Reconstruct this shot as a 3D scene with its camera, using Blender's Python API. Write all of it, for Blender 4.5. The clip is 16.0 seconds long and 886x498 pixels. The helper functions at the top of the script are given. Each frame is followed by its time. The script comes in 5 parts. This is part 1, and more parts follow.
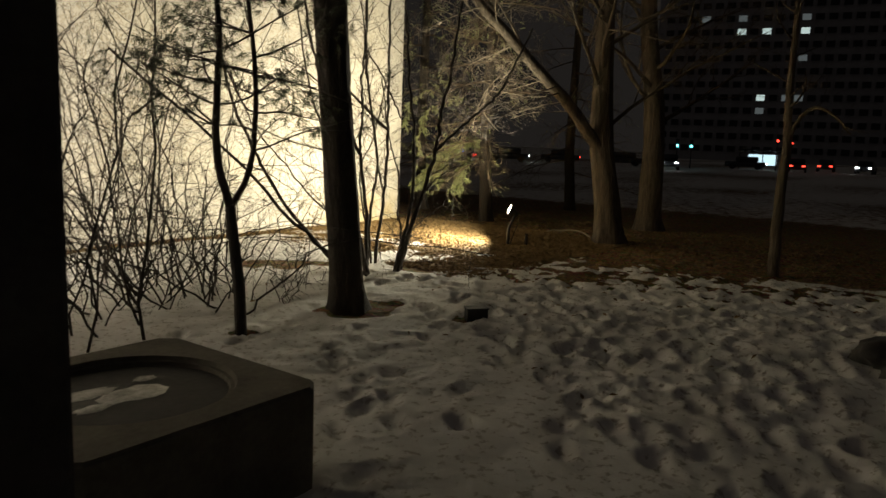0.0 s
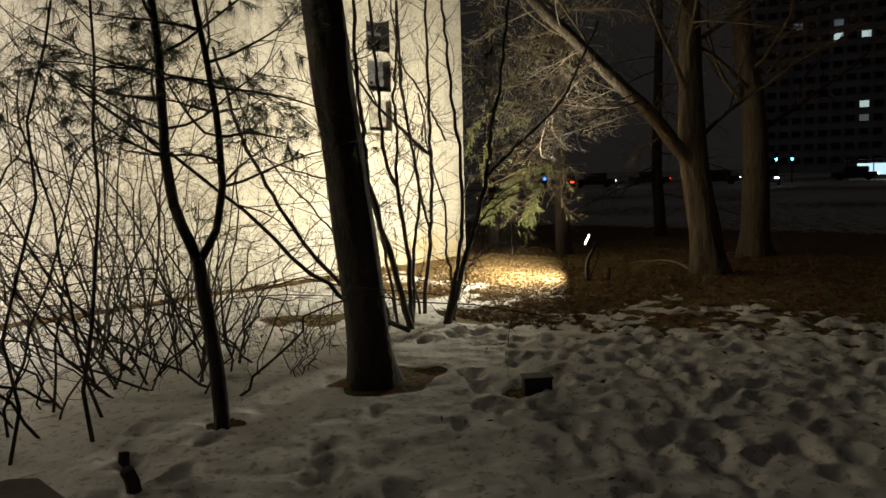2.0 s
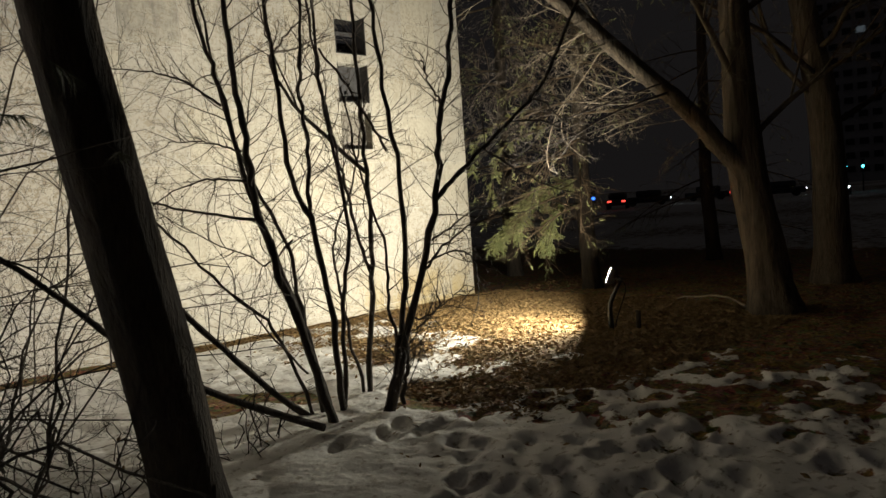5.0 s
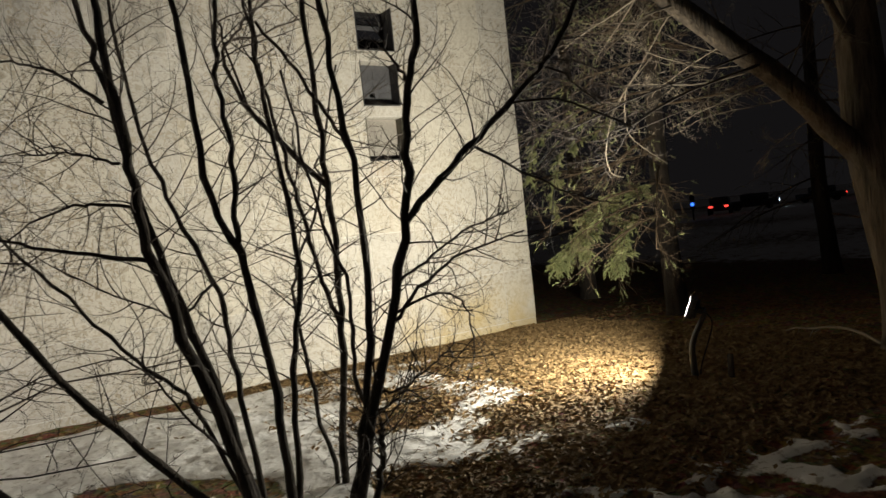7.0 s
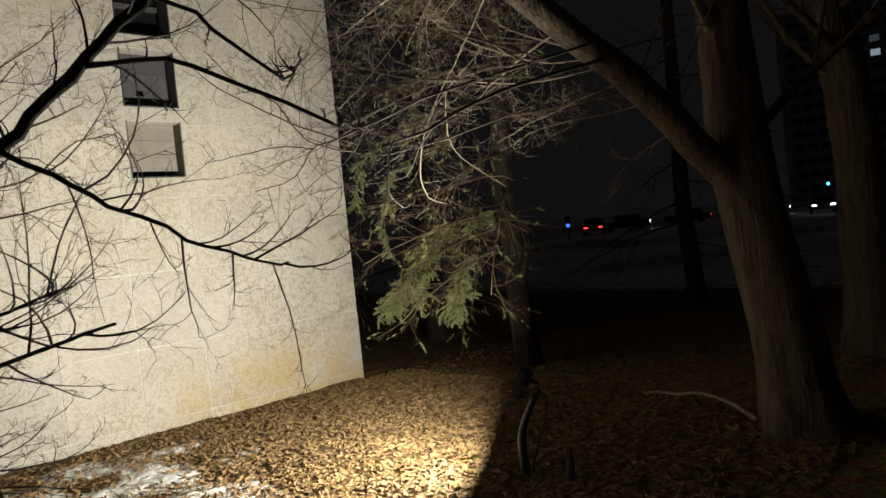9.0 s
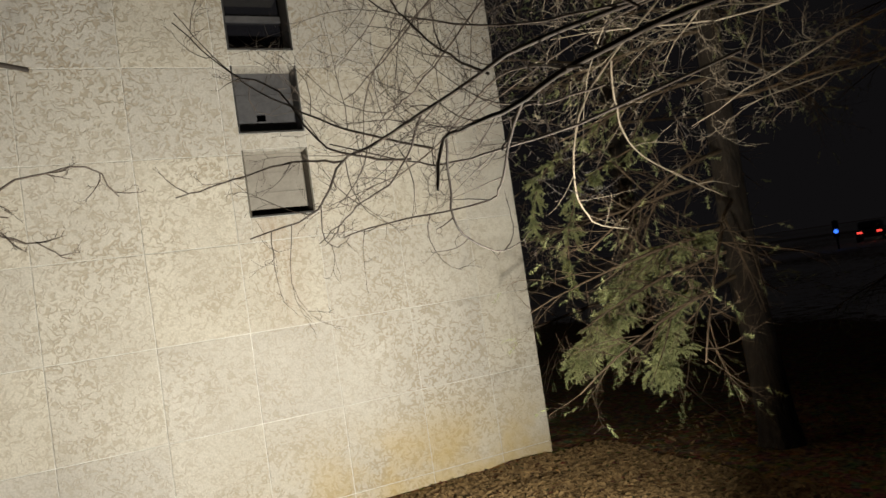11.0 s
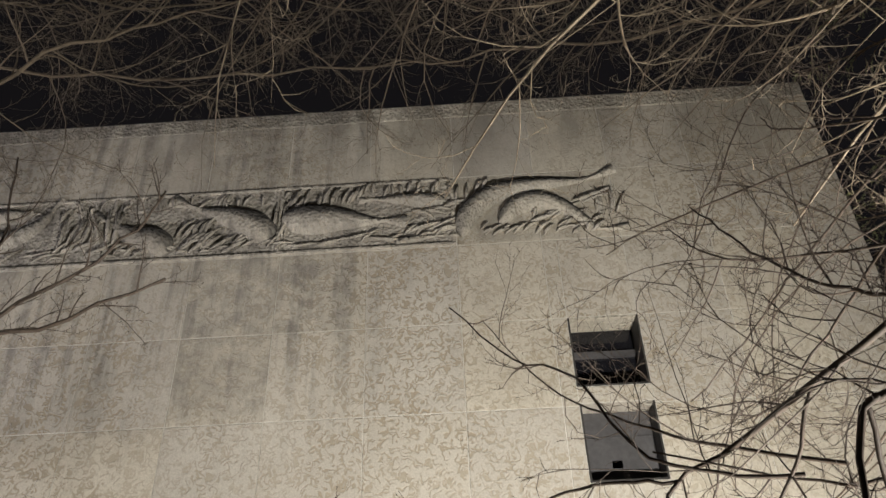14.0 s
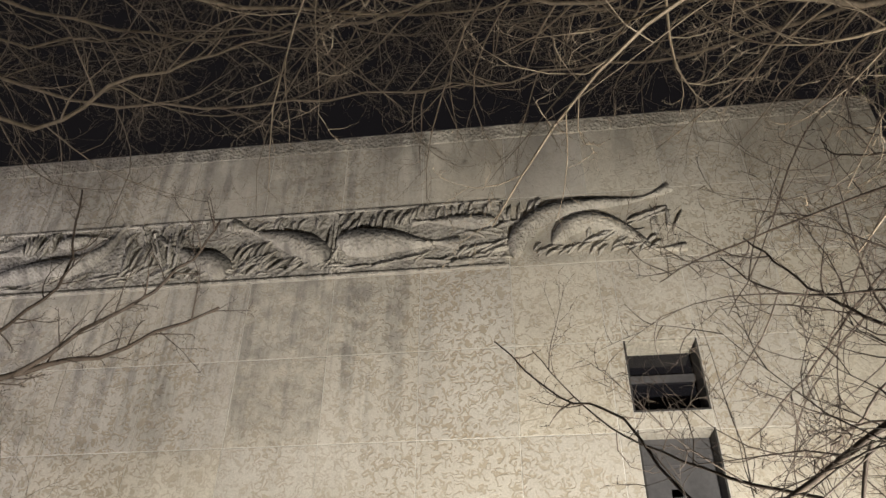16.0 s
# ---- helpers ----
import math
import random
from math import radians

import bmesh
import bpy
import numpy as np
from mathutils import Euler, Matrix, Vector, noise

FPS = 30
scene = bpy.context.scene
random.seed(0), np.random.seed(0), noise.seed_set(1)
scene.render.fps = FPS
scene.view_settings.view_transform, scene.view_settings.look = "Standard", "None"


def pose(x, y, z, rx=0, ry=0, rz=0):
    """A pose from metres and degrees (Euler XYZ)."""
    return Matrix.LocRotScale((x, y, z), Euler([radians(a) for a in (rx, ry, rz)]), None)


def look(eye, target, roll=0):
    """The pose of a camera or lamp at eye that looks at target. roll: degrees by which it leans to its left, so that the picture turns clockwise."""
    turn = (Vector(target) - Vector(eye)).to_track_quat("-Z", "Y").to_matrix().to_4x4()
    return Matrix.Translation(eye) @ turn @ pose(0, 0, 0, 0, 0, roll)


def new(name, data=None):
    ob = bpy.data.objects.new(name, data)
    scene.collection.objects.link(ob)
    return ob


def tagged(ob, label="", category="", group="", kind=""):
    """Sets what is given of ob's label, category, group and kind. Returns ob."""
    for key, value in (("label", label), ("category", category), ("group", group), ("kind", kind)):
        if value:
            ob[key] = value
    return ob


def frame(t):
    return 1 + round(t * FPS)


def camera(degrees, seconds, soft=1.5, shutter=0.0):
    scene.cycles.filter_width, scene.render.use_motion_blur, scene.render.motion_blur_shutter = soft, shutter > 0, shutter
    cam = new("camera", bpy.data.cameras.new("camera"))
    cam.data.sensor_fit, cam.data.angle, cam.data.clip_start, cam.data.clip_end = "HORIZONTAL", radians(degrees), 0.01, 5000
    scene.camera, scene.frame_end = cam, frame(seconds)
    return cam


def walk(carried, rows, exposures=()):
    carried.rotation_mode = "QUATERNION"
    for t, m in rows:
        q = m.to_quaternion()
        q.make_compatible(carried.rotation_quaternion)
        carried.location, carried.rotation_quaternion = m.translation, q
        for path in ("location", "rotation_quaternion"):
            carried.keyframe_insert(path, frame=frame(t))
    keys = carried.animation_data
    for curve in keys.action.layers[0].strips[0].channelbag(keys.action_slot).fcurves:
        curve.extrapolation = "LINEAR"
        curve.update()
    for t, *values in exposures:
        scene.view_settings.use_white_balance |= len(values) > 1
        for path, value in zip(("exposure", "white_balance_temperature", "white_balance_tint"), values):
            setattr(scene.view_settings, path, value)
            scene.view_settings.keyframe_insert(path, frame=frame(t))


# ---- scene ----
cam = camera(62.7, 16.0, shutter=0.15)
PATH = [
    (0, (-0.095, 1.915, 1.615), (1.51, 3.073, 1.327), 2.2),
    (0.5, (0.339, 2.022, 1.559), (1.964, 3.158, 1.3), -1.7),
    (1, (0.628, 2.228, 1.593), (2.171, 3.477, 1.347), -4.1),
    (1.5, (0.953, 2.471, 1.597), (2.433, 3.797, 1.367), -2.4),
    (2, (1.377, 2.575, 1.532), (2.833, 3.931, 1.332), -1.5),
    (2.5, (1.71, 2.749, 1.563), (3.141, 4.131, 1.364), -1.4),
    (3, (2.1, 2.96, 1.588), (3.571, 4.31, 1.481), -0.4),
    (3.5, (2.485, 3.009, 1.561), (4.017, 4.293, 1.496), -1.3),
    (4, (2.886, 3.164, 1.551), (4.395, 4.473, 1.464), -2.5),
    (4.2, (3.022, 3.26, 1.534), (4.49, 4.616, 1.455), -2.3),
    (6.3, (4.73, 3.906, 1.424), (5.881, 5.532, 1.247), -8.6),
    (6.5, (4.866, 4.042, 1.432), (5.968, 5.706, 1.293), -8.4),
    (7, (5.205, 4.282, 1.461), (6.355, 5.918, 1.398), -6.1),
    (7.5, (5.682, 4.449, 1.447), (6.947, 5.994, 1.336), -6.2),
    (8, (6.071, 4.729, 1.467), (7.476, 6.149, 1.376), -5.8),
    (8.2, (6.243, 4.81, 1.468), (7.725, 6.152, 1.411), -5.6),
    (10.3, (8.013, 5.808, 1.665), (9.063, 7.509, 1.714), -6.7),
    (10.5, (8.159, 5.931, 1.659), (9.168, 7.656, 1.734), -6.8),
    (11, (8.471, 6.185, 1.629), (9.334, 7.987, 1.715), -8.4),
    (11.5, (8.693, 6.401, 1.661), (9.272, 8.31, 1.806), -10.7),
    (12, (8.82, 6.636, 1.681), (9.159, 8.59, 1.942), -10.9),
    (12.5, (9.048, 6.757, 1.679), (9.167, 8.714, 2.074), -10.4),
    (13, (9.056, 6.865, 1.626), (9.028, 8.766, 2.246), -7.4),
    (13.5, (8.831, 6.916, 1.657), (8.813, 8.685, 2.59), -4.8),
    (14, (8.842, 6.982, 1.679), (8.788, 8.652, 2.779), -2.3),
    (14.5, (8.888, 6.964, 1.711), (8.816, 8.601, 2.858), -1.4),
    (15, (8.9, 6.964, 1.743), (8.808, 8.621, 2.859), -1.7),
    (15.5, (8.898, 6.981, 1.749), (8.746, 8.629, 2.872), -0.8),
    (16, (8.876, 6.971, 1.724), (8.67, 8.602, 2.863), 0.3),
]
walk(cam, [(t, look(e, g, r)) for t, e, g, r in PATH],
     [(0, 1.05, 7000, 3), (2.5, 0.80, 6600, 3), (4.2, 0.48, 6400, 5), (7, 0.08, 6100, 8), (8.2, -0.1, 6000, 9), (11, -0.28, 6000, 10), (12.5, -0.45, 5800, 10), (13, -0.5, 5900, 11), (13.6, -0.25, 5900, 12), (14.3, 0.27, 5900, 13), (16, 0.38, 6000, 13)])

# ---- world and light ----
world = bpy.data.worlds.new("night_sky")
scene.world = world
world.use_nodes = True
_bg = world.node_tree.nodes["Background"]
_bg.inputs[0].default_value = (0.024, 0.021, 0.021, 1)
_bg.inputs[1].default_value = 0.25

WALL, CORNER, TOP = 11.82, 11.955, 6.45
LAMP = Vector((10.34, 8.10, 0.57))
AIM = Vector((-0.56, 0.83, 0.42)).normalized()


def area(name, where, toward, size, watts, colour):
    lamp = bpy.data.lights.new(name, "AREA")
    lamp.shape, lamp.size, lamp.size_y = "RECTANGLE", size[0], size[1]
    lamp.energy, lamp.color, lamp.spread = watts, colour, radians(175)
    ob = new(name, lamp)
    ob.matrix_world = look(where, Vector(where) + Vector(toward))
    return ob


# second floodlight, out of view, added to brighten the left wall and snow
LAMP_ADDED = Vector((0.3, 8.2, 0.55))
AIM_ADDED = Vector((-0.05, 1.0, 0.42)).normalized()
area("floodlight_beam", LAMP + AIM * 0.007, AIM, (0.20, 0.14), 272, (1.0, 0.91, 0.74))
area("floodlight_beam", LAMP_ADDED + AIM_ADDED * 0.007, AIM_ADDED, (0.20, 0.14), 390, (1.0, 0.91, 0.86))

# ---- materials ----


def mat(name):
    m = bpy.data.materials.new(name)
    m.use_nodes = True
    nt = m.node_tree
    return m, nt, nt.nodes["Principled BSDF"]


def node(nt, kind, **kw):
    n = nt.nodes.new(kind)
    for k, v in kw.items():
        if k in n.inputs:
            n.inputs[k].default_value = v
        else:
            n.inputs[k.replace("_", " ")].default_value = v
    return n


def noise_tex(nt, vec, scale, detail=4.0, rough=0.55, distort=0.0):
    n = node(nt, "ShaderNodeTexNoise", Scale=scale, Detail=detail, Roughness=rough, Distortion=distort)
    nt.links.new(vec, n.inputs["Vector"])
    return n.outputs["Fac"]


def ramp(nt, fac, stops):
    r = nt.nodes.new("ShaderNodeValToRGB")
    e = r.color_ramp.elements
    while len(e) < len(stops):
        e.new(0.5)
    for el, (p, c) in zip(e, stops):
        el.position, el.color = p, (c if len(c) == 4 else (*c, 1))
    nt.links.new(fac, r.inputs[0])
    return r.outputs[0]


def mix(nt, fac, a, b, mode="MIX"):
    n = nt.nodes.new("ShaderNodeMix")
    n.data_type, n.blend_type = "RGBA", mode
    for sock, v in ((n.inputs[0], fac), (n.inputs[6], a), (n.inputs[7], b)):
        if isinstance(v, (int, float)):
            sock.default_value = v
        elif isinstance(v, tuple):
            sock.default_value = (*v, 1) if len(v) == 3 else v
        else:
            nt.links.new(v, sock)
    return n.outputs[2]


def maths(nt, op, a, b=None, c=None):
    n = nt.nodes.new("ShaderNodeMath")
    n.operation = op
    for sock, v in zip(n.inputs, (a, b, c)):
        if v is None:
            continue
        if isinstance(v, (int, float)):
            sock.default_value = v
        else:
            nt.links.new(v, sock)
    return n.outputs[0]


def bump(nt, bsdf, height, strength, distance):
    b = node(nt, "ShaderNodeBump", Strength=strength, Distance=distance)
    nt.links.new(height, b.inputs["Height"])
    nt.links.new(b.outputs[0], bsdf.inputs["Normal"])


def place(nt):
    return nt.nodes.new("ShaderNodeNewGeometry").outputs["Position"]


def stretched(nt, vec, sx, sy, sz):
    m = nt.nodes.new("ShaderNodeMapping")
    m.inputs["Scale"].default_value = (sx, sy, sz)
    nt.links.new(vec, m.inputs["Vector"])
    return m.outputs[0]


def mottled(name, dark, light, scale, rough=0.8, relief=0.3, depth=0.01, stretch=(1, 1, 1), fine=6.0):
    m, nt, b = mat(name)
    p = stretched(nt, place(nt), *stretch)
    big = noise_tex(nt, p, scale, 5.0, 0.6)
    small = noise_tex(nt, p, scale * fine, 4.0, 0.65)
    f = maths(nt, "ADD", maths(nt, "MULTIPLY", big, 0.6), maths(nt, "MULTIPLY", small, 0.4))
    nt.links.new(ramp(nt, f, [(0.33, dark), (0.67, light)]), b.inputs["Base Color"])
    b.inputs["Roughness"].default_value = rough
    bump(nt, b, f, relief, depth)
    return m


def glow(name, colour, strength):
    m, nt, b = mat(name)
    b.inputs["Base Color"].default_value = (*[0.4 * c for c in colour], 1)
    b.inputs["Emission Color"].default_value = (*colour, 1)
    b.inputs["Emission Strength"].default_value = strength
    return m


def wall_material(name, squiggle=1.0):
    """Cream cast stone with a worm-track texture, soot runs high up and rusty and mossy stains low down."""
    m, nt, b = mat(name)
    p = place(nt)
    info = nt.nodes.new("ShaderNodeObjectInfo")
    flat = stretched(nt, p, 1, 0.05, 1)
    worm = noise_tex(nt, flat, 17.0, 0.8, 0.5, 1.2)
    band = maths(nt, "ABSOLUTE", maths(nt, "SUBTRACT", worm, 0.5))
    line = nt.nodes.new("ShaderNodeMapRange")
    line.inputs[1].default_value, line.inputs[2].default_value = 0.045, 0.095
    line.inputs[3].default_value, line.inputs[4].default_value = 1.0, 0.0
    nt.links.new(band, line.inputs[0])
    broken = maths(nt, "MULTIPLY", line.outputs[0], ramp(nt, noise_tex(nt, flat, 15.0, 2.0), [(0.40, (0, 0, 0)), (0.50, (1, 1, 1))]))
    patch = ramp(nt, noise_tex(nt, flat, 0.8, 4.0), [(0.36, (0.25, 0.25, 0.25)), (0.62, (1, 1, 1))])
    worms = maths(nt, "MULTIPLY", maths(nt, "MULTIPLY", broken, patch), 0.78 * squiggle)
    base = ramp(nt, noise_tex(nt, flat, 1.3, 5.0, 0.6), [(0.3, (0.58, 0.54, 0.46)), (0.7, (0.70, 0.66, 0.57))])
    tint = ramp(nt, info.outputs["Random"], [(0.0, (0.88, 0.88, 0.90)), (1.0, (1.0, 0.985, 0.95))])
    base = mix(nt, 1.0, base, tint, "MULTIPLY")
    grain = ramp(nt, noise_tex(nt, p, 90.0, 3.0), [(0.32, (0.80, 0.80, 0.79)), (0.66, (1, 1, 1))])
    base = mix(nt, 1.0, base, grain, "MULTIPLY")
    base = mix(nt, worms, base, (0.35, 0.29, 0.20))
    sep = nt.nodes.new("ShaderNodeSeparateXYZ")
    nt.links.new(p, sep.inputs[0])
    x, z = sep.outputs[0], sep.outputs[2]

    def span(v, a, bb):
        r = nt.nodes.new("ShaderNodeMapRange")
        r.interpolation_type = "SMOOTHSTEP"
        r.inputs[1].default_value, r.inputs[2].default_value = a, bb
        nt.links.new(v, r.inputs[0])
        return r.outputs[0]

    runs = ramp(nt, noise_tex(nt, stretched(nt, p, 7.5, 0.1, 0.45), 1.0, 5.0, 0.7), [(0.47, (0, 0, 0)), (0.60, (1, 1, 1))])
    blots = ramp(nt, noise_tex(nt, flat, 5.0, 6.0, 0.7), [(0.36, (0.15, 0.15, 0.15)), (0.58, (1, 1, 1))])
    high = maths(nt, "MULTIPLY", span(z, 2.9, 4.3), span(x, 9.2, 7.2))
    soot = maths(nt, "MULTIPLY", maths(nt, "MULTIPLY", maths(nt, "MULTIPLY", runs, blots), high), 0.66)
    base = mix(nt, soot, base, (0.15, 0.14, 0.125))
    dull = maths(nt, "MULTIPLY", maths(nt, "MULTIPLY", span(info.outputs["Random"], 0.55, 0.75), blots), maths(nt, "MULTIPLY", span(z, 3.3, 3.7), span(x, 8.4, 7.6)))
    base = mix(nt, maths(nt, "MULTIPLY", dull, 0.48), base, (0.19, 0.18, 0.165))
    cap = maths(nt, "MULTIPLY", span(z, 5.3, 6.3), ramp(nt, noise_tex(nt, stretched(nt, p, 2.5, 0.1, 0.8), 1.0, 5.0, 0.7), [(0.38, (0, 0, 0)), (0.6, (1, 1, 1))]))
    base = mix(nt, maths(nt, "MULTIPLY", cap, 0.55), base, (0.17, 0.155, 0.13))
    wob = noise_tex(nt, p, 1.6, 4.0)
    mid = maths(nt, "MULTIPLY", maths(nt, "MULTIPLY", span(z, 4.86, 4.95), span(z, 5.62, 5.5)), ramp(nt, noise_tex(nt, stretched(nt, p, 1, 0.3, 1), 3.2, 5.0, 0.65), [(0.40, (0, 0, 0)), (0.6, (1, 1, 1))]))
    base = mix(nt, maths(nt, "MULTIPLY", maths(nt, "MULTIPLY", mid, span(x, 10.3, 9.6)), 0.42), base, (0.13, 0.12, 0.105))
    low = maths(nt, "MULTIPLY", maths(nt, "MULTIPLY", span(z, 0.75, 0.15), span(x, 8.9, 10.6)), span(wob, 0.3, 0.6))
    base = mix(nt, maths(nt, "MULTIPLY", low, 0.7), base, (0.50, 0.36, 0.12))
    rust = maths(nt, "MULTIPLY", maths(nt, "MULTIPLY", span(z, 1.0, 2.2), span(z, 2.36, 2.30)), maths(nt, "MULTIPLY", span(x, 9.60, 9.72), span(x, 10.06, 9.86)))
    rust = maths(nt, "MULTIPLY", rust, ramp(nt, noise_tex(nt, stretched(nt, p, 14.0, 0.1, 1.2), 1.0, 3.0), [(0.4, (0, 0, 0)), (0.65, (1, 1, 1))]))
    base = mix(nt, maths(nt, "MULTIPLY", rust, 0.5), base, (0.33, 0.20, 0.10))
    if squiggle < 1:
        # upward ledges and backs of the carving: soot, with underlit shade painted in
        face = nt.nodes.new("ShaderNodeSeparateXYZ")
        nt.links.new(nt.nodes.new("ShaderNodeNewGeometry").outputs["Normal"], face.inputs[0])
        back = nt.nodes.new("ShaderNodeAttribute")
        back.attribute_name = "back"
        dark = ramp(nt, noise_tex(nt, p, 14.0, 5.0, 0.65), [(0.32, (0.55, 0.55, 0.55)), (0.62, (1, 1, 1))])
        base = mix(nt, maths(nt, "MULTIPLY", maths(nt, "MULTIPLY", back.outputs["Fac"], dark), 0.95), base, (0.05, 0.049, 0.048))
        soot_shade = maths(nt, "MULTIPLY", span(face.outputs[2], -0.12, 0.38), ramp(nt, noise_tex(nt, p, 9.0, 4.0), [(0.3, (0.45, 0.45, 0.45)), (0.6, (1, 1, 1))]))
        base = mix(nt, maths(nt, "MULTIPLY", soot_shade, 0.88), base, (0.06, 0.058, 0.055))
    nt.links.new(base, b.inputs["Base Color"])
    b.inputs["Roughness"].default_value = 0.88
    h = maths(nt, "SUBTRACT", maths(nt, "MULTIPLY", noise_tex(nt, p, 60.0, 4.0), 0.35), maths(nt, "MULTIPLY", worms, 1.0))
    if squiggle < 1:
        scales = node(nt, "ShaderNodeTexVoronoi", Scale=34.0)
        nt.links.new(p, scales.inputs["Vector"])
        h = maths(nt, "ADD", h, maths(nt, "MULTIPLY", scales.outputs["Distance"], 0.8))
        h = maths(nt, "ADD", h, maths(nt, "MULTIPLY", noise_tex(nt, p, 18.0, 3.0), 0.8))
    bump(nt, b, h, 0.7 if squiggle == 1 else 0.9, 0.006 if squiggle == 1 else 0.02)
    return m


STONE = wall_material("cream_cast_stone")
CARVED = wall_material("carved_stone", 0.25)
JOINT = mottled("pale_mortar", (0.46, 0.44, 0.38), (0.82, 0.80, 0.74), 1.1)
BARK = mottled("dark_bark", (0.018, 0.014, 0.010), (0.075, 0.057, 0.041), 9.0, 0.92, 1.0, 0.06, (1, 1, 0.22))
GREYBARK = mottled("grey_brown_bark", (0.030, 0.023, 0.016), (0.205, 0.16, 0.11), 15.0, 0.92, 1.0, 0.08, (1, 1, 0.13), 3.0)
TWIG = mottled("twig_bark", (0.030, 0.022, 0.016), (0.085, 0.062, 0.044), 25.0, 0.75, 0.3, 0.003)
# lit and dim twigs of one tree, their light put into the colour
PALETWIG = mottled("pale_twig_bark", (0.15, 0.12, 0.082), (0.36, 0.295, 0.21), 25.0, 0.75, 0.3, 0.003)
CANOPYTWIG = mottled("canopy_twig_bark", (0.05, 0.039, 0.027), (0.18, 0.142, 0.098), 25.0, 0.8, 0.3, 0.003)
DEADTWIG = mottled("dead_spruce_twig", (0.075, 0.052, 0.030), (0.21, 0.145, 0.085), 25.0, 0.85, 0.3, 0.003)
NEEDLE = mottled("spruce_needles", (0.20, 0.235, 0.095), (0.50, 0.50, 0.22), 7.0, 0.6, 0.1, 0.002)
PINE = mottled("pine_needles", (0.030, 0.040, 0.018), (0.085, 0.085, 0.035), 9.0, 0.6, 0.1, 0.002)
LEAF = mottled("dry_leaves", (0.10, 0.058, 0.022), (0.40, 0.265, 0.11), 14.0, 0.8, 0.2, 0.003)
CONCRETE = mottled("weathered_concrete", (0.085, 0.076, 0.056), (0.19, 0.17, 0.13), 5.0, 0.9, 0.5, 0.006)
STONE_AND_SHADE = mottled("dark_wet_stone_and_shade", (0.02, 0.019, 0.018), (0.06, 0.055, 0.05), 5.0, 0.7, 0.4, 0.01)
ICE = mottled("grey_ice", (0.14, 0.135, 0.13), (0.48, 0.46, 0.45), 7.0, 0.12, 0.3, 0.006)
METAL = mottled("black_painted_metal", (0.012, 0.012, 0.013), (0.03, 0.03, 0.032), 20.0, 0.45, 0.1, 0.002)
BOARD = mottled("beige_board", (0.24, 0.215, 0.18), (0.36, 0.33, 0.275), 6.0, 0.7, 0.3, 0.004)
SLATE = mottled("grey_board", (0.055, 0.053, 0.055), (0.11, 0.107, 0.11), 6.0, 0.6, 0.3, 0.004)
LENS = glow("floodlight_lens", (1.0, 0.96, 0.86), 60.0)
FACADE = mottled("dark_facade", (0.34, 0.34, 0.37), (0.5, 0.5, 0.54), 0.3)
CARPAINT = mottled("dark_car_paint", (0.02, 0.022, 0.03), (0.05, 0.055, 0.07), 2.0, 0.3, 0.0)
RUBBER = mottled("tyre_rubber", (0.012, 0.012, 0.012), (0.025, 0.025, 0.025), 9.0)
WINLIT = glow("lit_window_glass", (0.75, 0.95, 1.0), 0.28)
WINDIM = glow("dim_window_glass", (0.62, 0.72, 0.8), 0.05)
REDGLOW = glow("red_tail_lamp", (1.0, 0.06, 0.04), 2.0)
WHITEGLOW = glow("white_head_lamp", (0.85, 0.93, 1.0), 6.0)
CYANGLOW = glow("green_signal_lamp", (0.1, 0.85, 1.0), 5.0)
BLUEGLOW = glow("blue_lamp", (0.05, 0.18, 1.0), 2.0)
SHOPGLOW = glow("lit_shelter_panel", (0.55, 0.80, 1.0), 0.6)

_m, _nt, _b = mat("black_glass")
_b.inputs["Base Color"].default_value = (0.012, 0.012, 0.015, 1)
_b.inputs["Roughness"].default_value = 0.08
GLASS = _m


